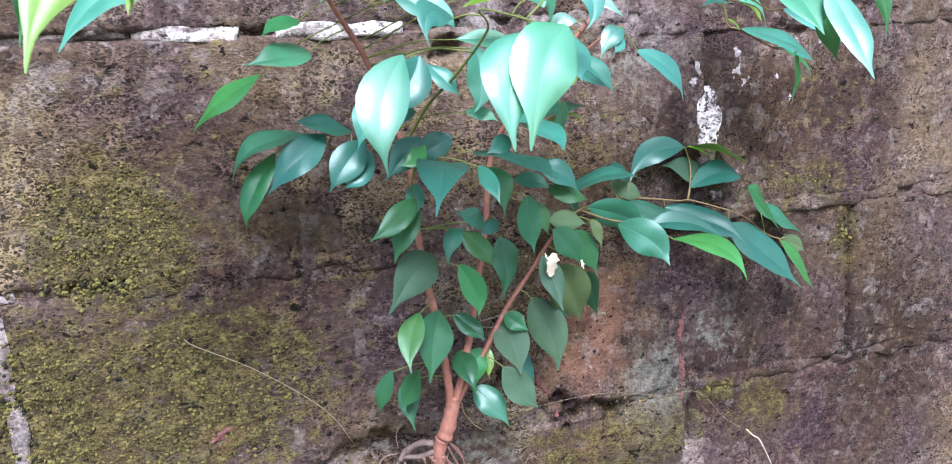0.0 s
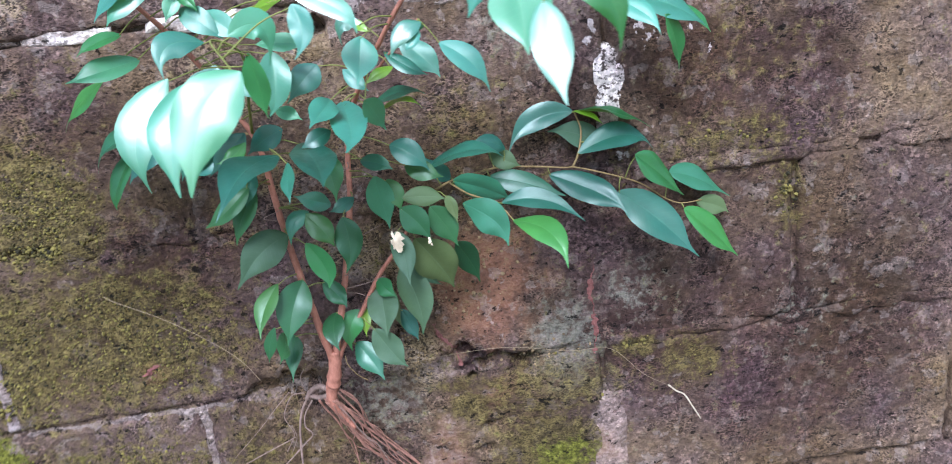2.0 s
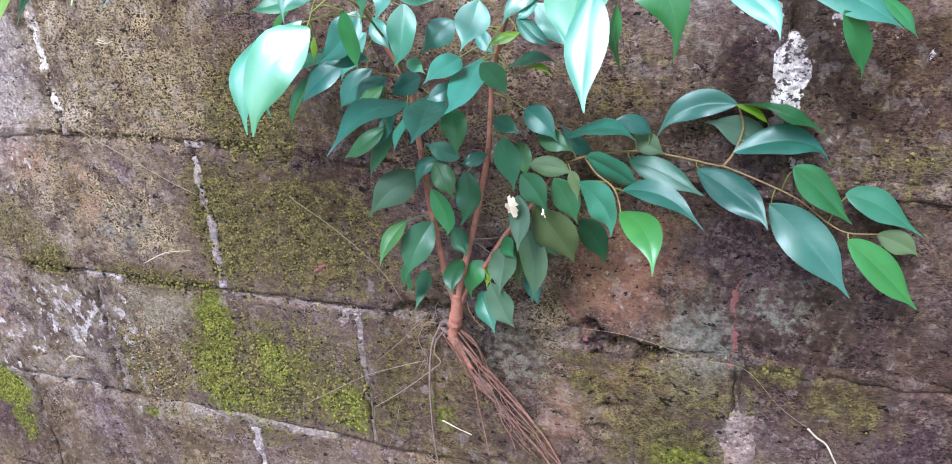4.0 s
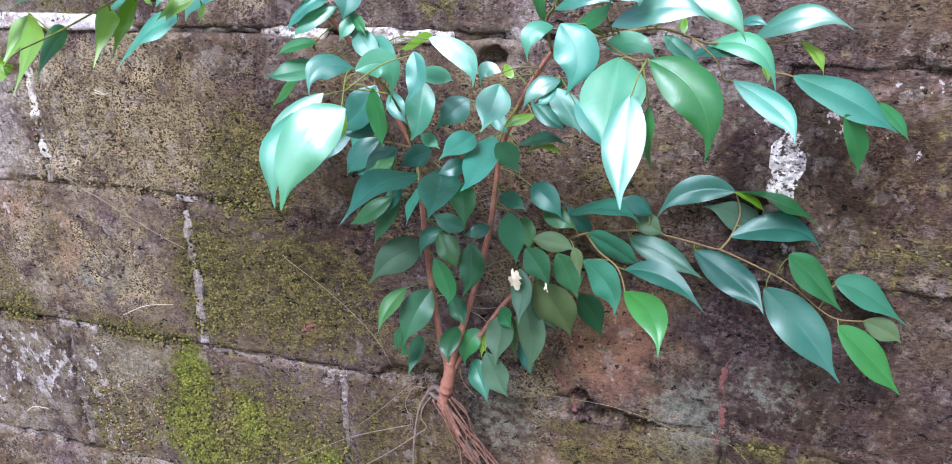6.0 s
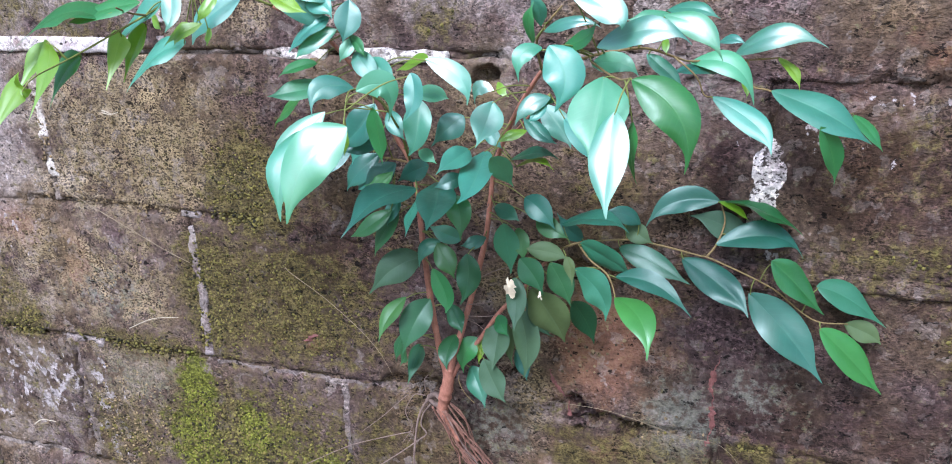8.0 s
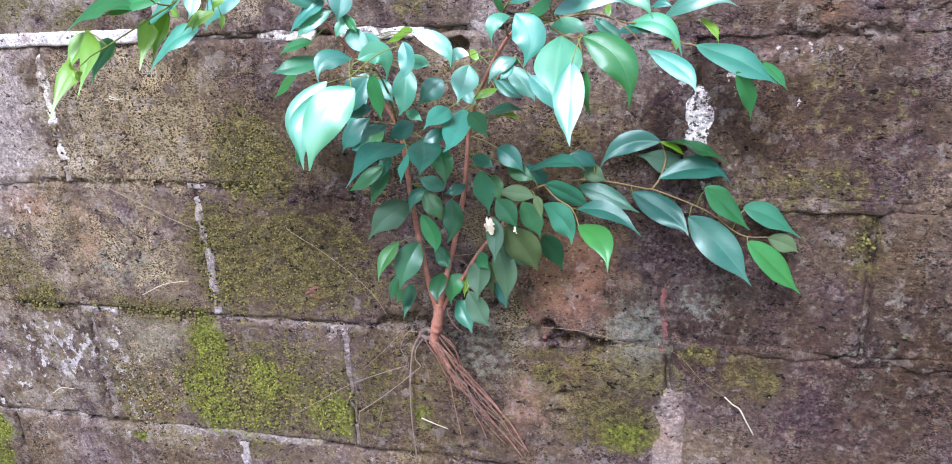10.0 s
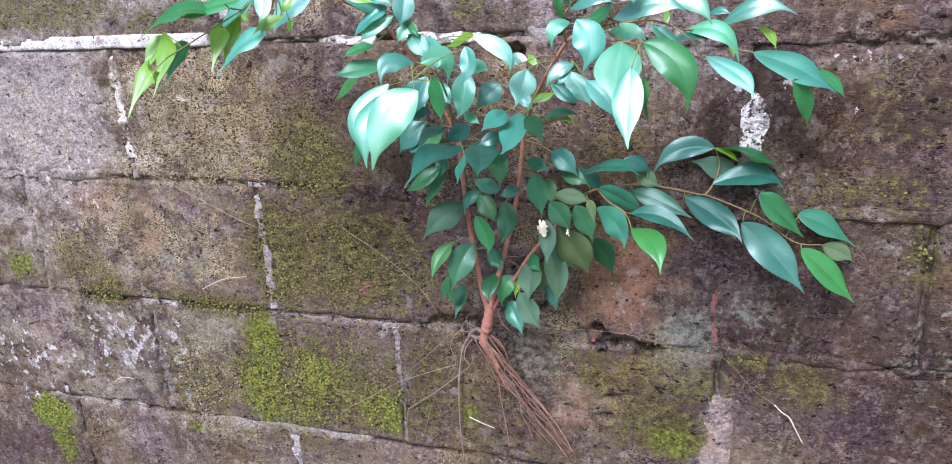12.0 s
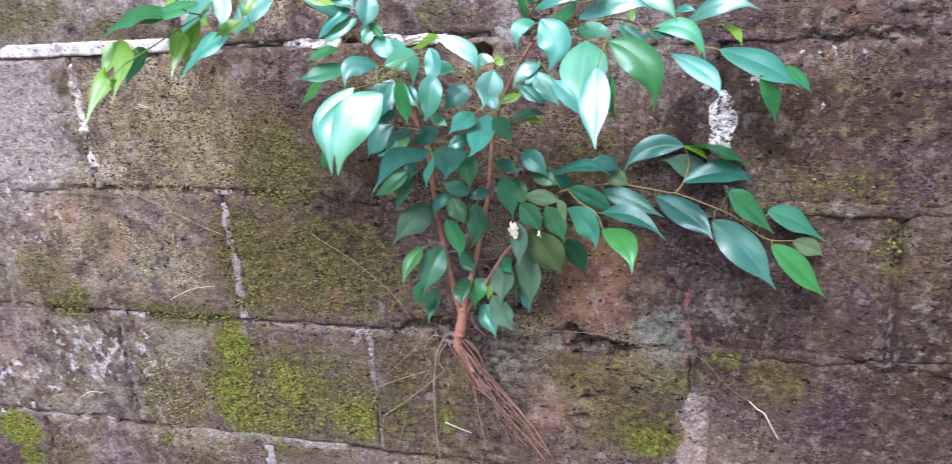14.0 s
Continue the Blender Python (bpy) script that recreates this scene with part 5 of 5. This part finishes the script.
leaf('twig_d', (0.006, -0.130, 1.686), (0.029, -0.139, 1.679), (0.044, -0.142, 1.666), 0.0233, 0, 0)
leaf('stem_a', (0.057, -0.130, 1.648), (0.053, -0.138, 1.638), (0.046, -0.142, 1.627), 0.0142, -15, 0)
leaf('stem_a', (0.057, -0.130, 1.635), (0.072, -0.141, 1.624), (0.088, -0.142, 1.608), 0.0219, -5, 0)
leaf('stem_a', (0.071, -0.130, 1.630), (0.088, -0.139, 1.619), (0.100, -0.142, 1.606), 0.0201, 0, 0)
leaf('stem_a', (0.052, -0.130, 1.650), (0.065, -0.138, 1.642), (0.073, -0.142, 1.630), 0.0112, 15, 1)
leaf('twig_d', (0.003, -0.180, 1.691), (0.027, -0.191, 1.681), (0.047, -0.192, 1.674), 0.0163, -25, 3)
leaf('twig_d', (0.046, -0.130, 1.683), (0.022, -0.141, 1.689), (-0.003, -0.142, 1.688), 0.0221, 10, 0)
leaf('twig_d2', (-0.072, -0.250, 1.686), (-0.103, -0.262, 1.680), (-0.140, -0.262, 1.669), 0.0292, 25, 1)
leaf('twig_d', (-0.151, -0.180, 1.704), (-0.149, -0.188, 1.691), (-0.153, -0.192, 1.673), 0.0148, 5, 3)
leaf('twig_d', (-0.062, -0.180, 1.660), (-0.058, -0.187, 1.654), (-0.057, -0.192, 1.645), 0.0087, 10, 3)
leaf('twig_d', (-0.068, -0.180, 1.664), (-0.082, -0.191, 1.656), (-0.092, -0.192, 1.644), 0.0150, 0, 3)
leaf('twig_d', (0.029, -0.130, 1.656), (0.001, -0.143, 1.685), (-0.028, -0.142, 1.699), 0.0314, 5, 0)
root(0.008, 0.0026, bark, [(0.096, -0.042, 1.230), (0.092, -0.039, 1.215), (0.093, -0.037, 1.201), (0.099, -0.034, 1.185), (0.109, -0.034, 1.167)])
root(0.004, 0.0016, root_red, [(0.093, -0.041, 1.213), (0.099, -0.034, 1.189), (0.107, -0.027, 1.163), (0.116, -0.020, 1.144), (0.127, -0.020, 1.133)])
root(0.003, 0.0014, root_red, [(0.085, -0.036, 1.211), (0.091, -0.030, 1.190), (0.100, -0.024, 1.168), (0.108, -0.018, 1.144), (0.121, -0.018, 1.134)])
root(0.003, 0.002, root_grey, [(0.090, -0.040, 1.217), (0.077, -0.026, 1.207), (0.065, -0.013, 1.203), (0.060, -0.010, 1.201)])
root(0.0034, 0.0026, root_grey, [(0.088, -0.036, 1.223), (0.077, -0.024, 1.220), (0.065, -0.013, 1.209), (0.059, -0.010, 1.199)])
root(0.00164, 0.00097, root_grey, [(0.061, -0.009, 1.203), (0.050, -0.009, 1.184), (0.043, -0.009, 1.160), (0.038, -0.010, 1.121), (0.035, -0.010, 1.069), (0.035, -0.010, 1.027), (0.037, -0.010, 0.986)])
root(0.00101, 0.0006, root_grey, [(0.064, -0.012, 1.197), (0.053, -0.011, 1.180), (0.050, -0.011, 1.164), (0.056, -0.010, 1.152), (0.044, -0.010, 1.140), (0.021, -0.009, 1.119), (-0.010, -0.009, 1.093), (-0.049, -0.009, 1.064)])
root(0.0007, 0.00038, root_grey, [(0.057, -0.010, 1.207), (0.043, -0.010, 1.206), (0.033, -0.010, 1.191), (0.029, -0.010, 1.179), (0.033, -0.010, 1.166), (0.035, -0.010, 1.154), (0.023, -0.010, 1.134)])
root(0.00062, 0.00038, root_grey, [(0.036, -0.009, 1.151), (-0.006, -0.009, 1.134), (-0.058, -0.008, 1.110), (-0.113, -0.008, 1.076), (-0.165, -0.008, 1.043)])
root(0.00047, 0.0003, root_grey, [(-0.010, -0.009, 1.076), (-0.024, -0.008, 1.031), (-0.038, -0.008, 0.997)])
root(0.00047, 0.0003, root_grey, [(0.041, -0.010, 1.211), (0.021, -0.010, 1.192), (-0.002, -0.010, 1.168), (-0.037, -0.010, 1.136)])
root(0.00047, 0.00022, root_grey, [(-0.049, -0.009, 1.064), (-0.057, -0.008, 1.024), (-0.071, -0.008, 0.980)])
root(0.00047, 0.00022, root_grey, [(0.035, -0.009, 1.167), (0.037, -0.008, 1.149), (0.027, -0.008, 1.129)])
root(0.00055, 0.0003, root_grey, [(0.058, -0.010, 1.213), (0.057, -0.011, 1.228), (0.063, -0.012, 1.238)])
root(0.0012, 0.0005, root_red, [(0.077, -0.036, 1.210), (0.081, -0.031, 1.195), (0.089, -0.026, 1.176), (0.096, -0.021, 1.150), (0.101, -0.016, 1.136), (0.102, -0.011, 1.099), (0.107, -0.010, 1.058), (0.111, -0.010, 1.021)])
root(0.002, 0.0011, root_red, [(0.086, -0.040, 1.208), (0.099, -0.034, 1.181), (0.109, -0.028, 1.150), (0.123, -0.023, 1.124), (0.143, -0.017, 1.098), (0.162, -0.011, 1.066), (0.179, -0.010, 1.045), (0.200, -0.010, 1.014)])
root(0.0019, 0.001, root_red, [(0.095, -0.042, 1.211), (0.107, -0.036, 1.190), (0.115, -0.030, 1.169), (0.128, -0.023, 1.149), (0.144, -0.017, 1.126), (0.168, -0.011, 1.092), (0.186, -0.010, 1.067), (0.209, -0.010, 1.023)])
root(0.0013, 0.0007, root_red, [(0.102, -0.042, 1.223), (0.113, -0.036, 1.209), (0.119, -0.030, 1.189), (0.120, -0.024, 1.170), (0.132, -0.018, 1.147), (0.151, -0.012, 1.118), (0.166, -0.011, 1.097), (0.180, -0.011, 1.074)])
root(0.0012, 0.0006, root_red, [(0.097, -0.044, 1.211), (0.103, -0.038, 1.190), (0.107, -0.032, 1.161), (0.114, -0.025, 1.144), (0.131, -0.019, 1.116), (0.132, -0.013, 1.084), (0.141, -0.012, 1.064), (0.148, -0.012, 1.042)])
root(0.0011, 0.0006, root_red, [(0.100, -0.043, 1.220), (0.107, -0.038, 1.203), (0.118, -0.033, 1.180), (0.121, -0.027, 1.157), (0.133, -0.022, 1.134), (0.154, -0.017, 1.105), (0.173, -0.012, 1.076), (0.186, -0.012, 1.052), (0.208, -0.012, 1.028)])
root(0.001, 0.0005, root_red, [(0.093, -0.044, 1.205), (0.096, -0.036, 1.180), (0.104, -0.029, 1.167), (0.114, -0.021, 1.169), (0.120, -0.016, 1.152), (0.123, -0.016, 1.135)])
root(0.001, 0.0005, root_red, [(0.084, -0.040, 1.209), (0.095, -0.032, 1.188), (0.105, -0.025, 1.175), (0.106, -0.017, 1.153), (0.100, -0.012, 1.132), (0.116, -0.012, 1.119)])
root(0.0009, 0.0005, root_red, [(0.090, -0.042, 1.207), (0.100, -0.034, 1.191), (0.101, -0.026, 1.165), (0.113, -0.018, 1.148), (0.128, -0.012, 1.143), (0.141, -0.012, 1.124)])
root(0.0008, 0.0004, root_red, [(0.103, -0.043, 1.222), (0.116, -0.035, 1.200), (0.120, -0.026, 1.183), (0.126, -0.018, 1.150), (0.136, -0.012, 1.132), (0.159, -0.012, 1.097)])
root(0.0008, 0.0004, root_red, [(0.087, -0.041, 1.206), (0.093, -0.031, 1.184), (0.093, -0.020, 1.157), (0.097, -0.010, 1.128), (0.101, -0.010, 1.108)])
strand('dry_twig', 'bleached white bent dry twig stuck on the wall', 'twig', 0.0011, 0.0008, straw, [(0.472, -0.012, 1.144), (0.482, -0.012, 1.134), (0.491, -0.011, 1.127), (0.500, -0.012, 1.110), (0.510, -0.011, 1.090)])
strand('thread_root', 'thin pale dead root thread across the stone joint', 'root', 0.0003, 0.0002, dry_grass, [(0.124, -0.012, 1.223), (0.240, -0.014, 1.229), (0.297, -0.013, 1.225), (0.361, -0.012, 1.209), (0.407, -0.010, 1.203), (0.443, -0.010, 1.164), (0.472, -0.010, 1.143)])
strand('dry_grass_stem', 'thin dry grass stem lying against mossy stone', 'grass stem', 0.0006, 0.0004, dry_grass, [(-0.457, -0.010, 1.436), (-0.443, -0.010, 1.428), (-0.364, -0.010, 1.390), (-0.308, -0.010, 1.364), (-0.268, -0.010, 1.348)])
strand('dry_grass_stem', 'thin curved dry grass stem against dark mossy stone', 'grass stem', 0.0005, 0.0003, dry_grass, [(-0.124, -0.010, 1.357), (-0.115, -0.010, 1.349), (-0.071, -0.010, 1.321), (-0.029, -0.010, 1.287), (-0.002, -0.010, 1.258), (0.014, -0.010, 1.229)])
strand('dry_twig', 'short pale dry twig on the mossy stone', 'twig', 0.0006, 0.0004, straw, [(-0.386, -0.012, 1.239), (-0.343, -0.012, 1.259), (-0.299, -0.012, 1.267)])
strand('dry_twig', 'tiny pale dry twig below the root crown', 'twig', 0.0009, 0.0005, straw, [(0.051, -0.012, 1.066), (0.071, -0.013, 1.059), (0.090, -0.012, 1.052)])
strand('dry_twig', 'tiny pale curled twig on the lichen stained stone', 'twig', 0.0009, 0.0005, straw, [(-0.610, -0.012, 1.043), (-0.591, -0.013, 1.055), (-0.566, -0.011, 1.055)])
flaky('dead_root', 'reddish dead root clinging upright to the wall', 'root', 0.0042, root_dead, [(0.398, -0.001, 1.305), (0.394, -0.001, 1.290), (0.391, -0.001, 1.272), (0.393, -0.001, 1.258), (0.393, -0.001, 1.244), (0.394, -0.001, 1.233), (0.395, -0.001, 1.219), (0.392, -0.001, 1.200), (0.392, -0.001, 1.188), (0.390, -0.001, 1.170), (0.389, -0.001, 1.150)])
flaky('dead_root', 'reddish dead root stub beside a broken joint', 'root', 0.0034, root_dead, [(0.236, -0.001, 1.205), (0.232, -0.001, 1.222), (0.224, -0.001, 1.237), (0.215, -0.001, 1.250), (0.211, -0.001, 1.263)])

strand('dry_twig', 'tiny pale curled twig on tan mossy stone', 'twig', 0.0009, 0.0004, straw, [(-0.369, -0.009, 1.544), (-0.362, -0.009, 1.542), (-0.353, -0.009, 1.539)])
strand('dry_twig', 'tiny bleached bent twig on tan mossy stone', 'twig', 0.0008, 0.0004, straw, [(-0.369, -0.009, 1.541), (-0.358, -0.009, 1.539), (-0.345, -0.009, 1.542)])
flaky('bark_flake', 'small reddish flaky scab of bark on dark moss', 'bark flake', 0.0075, root_dead, [(-0.110, -0.001, 1.253), (-0.103, -0.002, 1.257), (-0.098, -0.001, 1.263)])

# fine roots that hang in the bundle
hair = random.Random(11)
for k in range(9):
    s = hair.uniform(-0.010, 0.010)
    p = [(0.092 + s * 0.5, -0.040, 1.210)]
    drift = hair.uniform(0.75, 1.0)
    for q in range(1, 8):
        f = q / 7 * hair.uniform(0.92, 1.05)
        p.append((0.092 + s + drift * 0.10 * f ** 1.1 + hair.uniform(-0.009, 0.009), -0.040 + 0.027 * f + hair.uniform(-0.004, 0.003), 1.210 - 0.17 * f))
    root(hair.uniform(0.0004, 0.0008), 0.0003, root_red if k % 4 else root_grey, p)

# ---- a dried, torn leaf among the old ones ----
def torn_leaf(x, y, z, size, seed):
    """A curled scrap of bleached leaf with a ragged outline."""
    verts, faces = [(0, -0.002, 0)], []
    n = 26
    for f in (0.5, 1.0):
        for k in range(n):
            g = 2 * math.pi * k / n
            r = size * f * (0.75 + 1.2 * noise.noise(Vector((math.cos(g) * 1.5 + seed, math.sin(g) * 1.5, seed))) + 0.55 * noise.noise(Vector((k * 0.8, seed, 0))))
            verts.append((r * math.cos(g) * 0.7, -0.001 - 0.35 * size * f * math.sin(2 * g + 1), r * math.sin(g) * 1.15))
    for k in range(n):
        q = (k + 1) % n
        faces.append((0, 1 + k, 1 + q))
        faces.append((1 + k, 1 + n + k, 1 + n + q, 1 + q))
    part("dried_leaf", mesh_of("dried_leaf", verts, faces, [torn_white]), BRANCHES["stem_c"], Vector((x, y, z)) - BASE, "bleached torn scrap of dead leaf")


torn_leaf(0.191, -0.093, 1.404, 0.0105, 1.7)
torn_leaf(0.224, -0.094, 1.396, 0.0035, 2.6)


# ---- moss cushions on the stones ----
def cushions(name, label, kind, mat, count, size, seed, level):
    """Many small tufts where the growth is strong, as one lot."""
    r = np.random.RandomState(seed)
    xs, zs = r.uniform(-1.05, 0.8, count), r.uniform(0.78, 1.72, count)
    m = masks(xs, zs)[kind]
    clump = np.array([0.5 + 0.5 * noise.noise(Vector((x * 55, 3, z * 55))) for x, z in zip(xs, zs)])
    keep = (m * (0.45 + clump)) ** 2 > level * level + r.rand(count)
    xs, zs = xs[keep], zs[keep]
    n = len(xs)
    corner = np.array([(1, 0, 0), (0.31, 0, 0.95), (-0.81, 0, 0.59), (-0.81, 0, -0.59), (0.31, 0, -0.95), (0.1, -0.85, 0.1)])
    tris = np.array([(0, 5, 1), (1, 5, 2), (2, 5, 3), (3, 5, 4), (4, 5, 0)])
    g, k = r.uniform(0, 6.28, (n, 1)), size * r.uniform(0.5, 1.5, (n, 1))
    q = corner[None] * k[:, :, None] * r.uniform(0.7, 1.3, (n, 6, 1))
    out = np.array([relief(x, z) for x, z in zip(xs, zs)])
    verts = np.stack([q[..., 0] * np.cos(g) - q[..., 2] * np.sin(g) + xs[:, None], 1.25 * q[..., 1] - out[:, None] + 0.0012, q[..., 0] * np.sin(g) + q[..., 2] * np.cos(g) + zs[:, None]], -1)
    faces = tris[None] + 6 * np.arange(n)[:, None, None]
    me = mesh_of(name, verts.reshape(-1, 3).tolist(), faces.reshape(-1, 3).tolist(), [mat], False)
    return tagged(new(name, me), label, "moss", "", "stuff")


cushions("bright_moss", "bright yellow-green moss cushions on the stones", "bright", moss_green, 240000, 0.0017, 3, 0.22)
cushions("olive_moss", "dry olive moss tufts on the stones", "moss", moss_olive, 330000, 0.0020, 4, 0.34)
cushions("tan_moss", "dry tan moss grains on the stones", "tan", moss_tan, 260000, 0.0016, 8, 0.30)

# ---- ground before the wall ----
ground = mesh_of("ground", [(-60, -60, 0), (60, -60, 0), (60, 60, 0), (-60, 60, 0)], [(0, 1, 2, 3)], [soil], False)
tagged(new("ground", ground), "bare damp brown soil at the foot of the wall", "ground", "", "structure")

# ---- the stones of the wall: uprights of the joints in the courses that are seen, regular ones elsewhere ----
SEEN = {4: (-1.17, -0.72, -0.265, 0.165, 0.61, 1.055), 5: (-1.395, -0.95, -0.505, -0.061, 0.400, 0.83, 1.275), 6: (-1.163, -0.718, -0.266, 0.172, 0.629, 1.062, 1.51), 7: (-1.37, -0.95, -0.482, 0.427, 0.87, 1.315), 8: (-1.2, -0.74, -0.270, 0.312, 0.76, 1.2)}
for row_number, ((z0, z1), start) in enumerate(zip(COURSES, SHIFT)):
    cuts = [start + k * LONG for k in range(-8, 8)]
    if row_number in SEEN:
        own = SEEN[row_number]
        cuts = [own[0] - k * LONG for k in (5, 4, 3, 2, 1)] + list(own) + [own[-1] + k * LONG for k in (1, 2, 3, 4, 5)]
    for x0, x1 in zip(cuts, cuts[1:]):
        if x1 < -2.95 or x0 > 2.95:
            continue
        x0, x1 = max(x0, -3.0), min(x1, 3.0)
        fine = x1 > -1.2 and x0 < 0.95 and z1 > 0.7 and z0 < 1.85
        g = 0.0026
        block(x0 + g, x1 - g, z0 + g, z1 - g, fine)
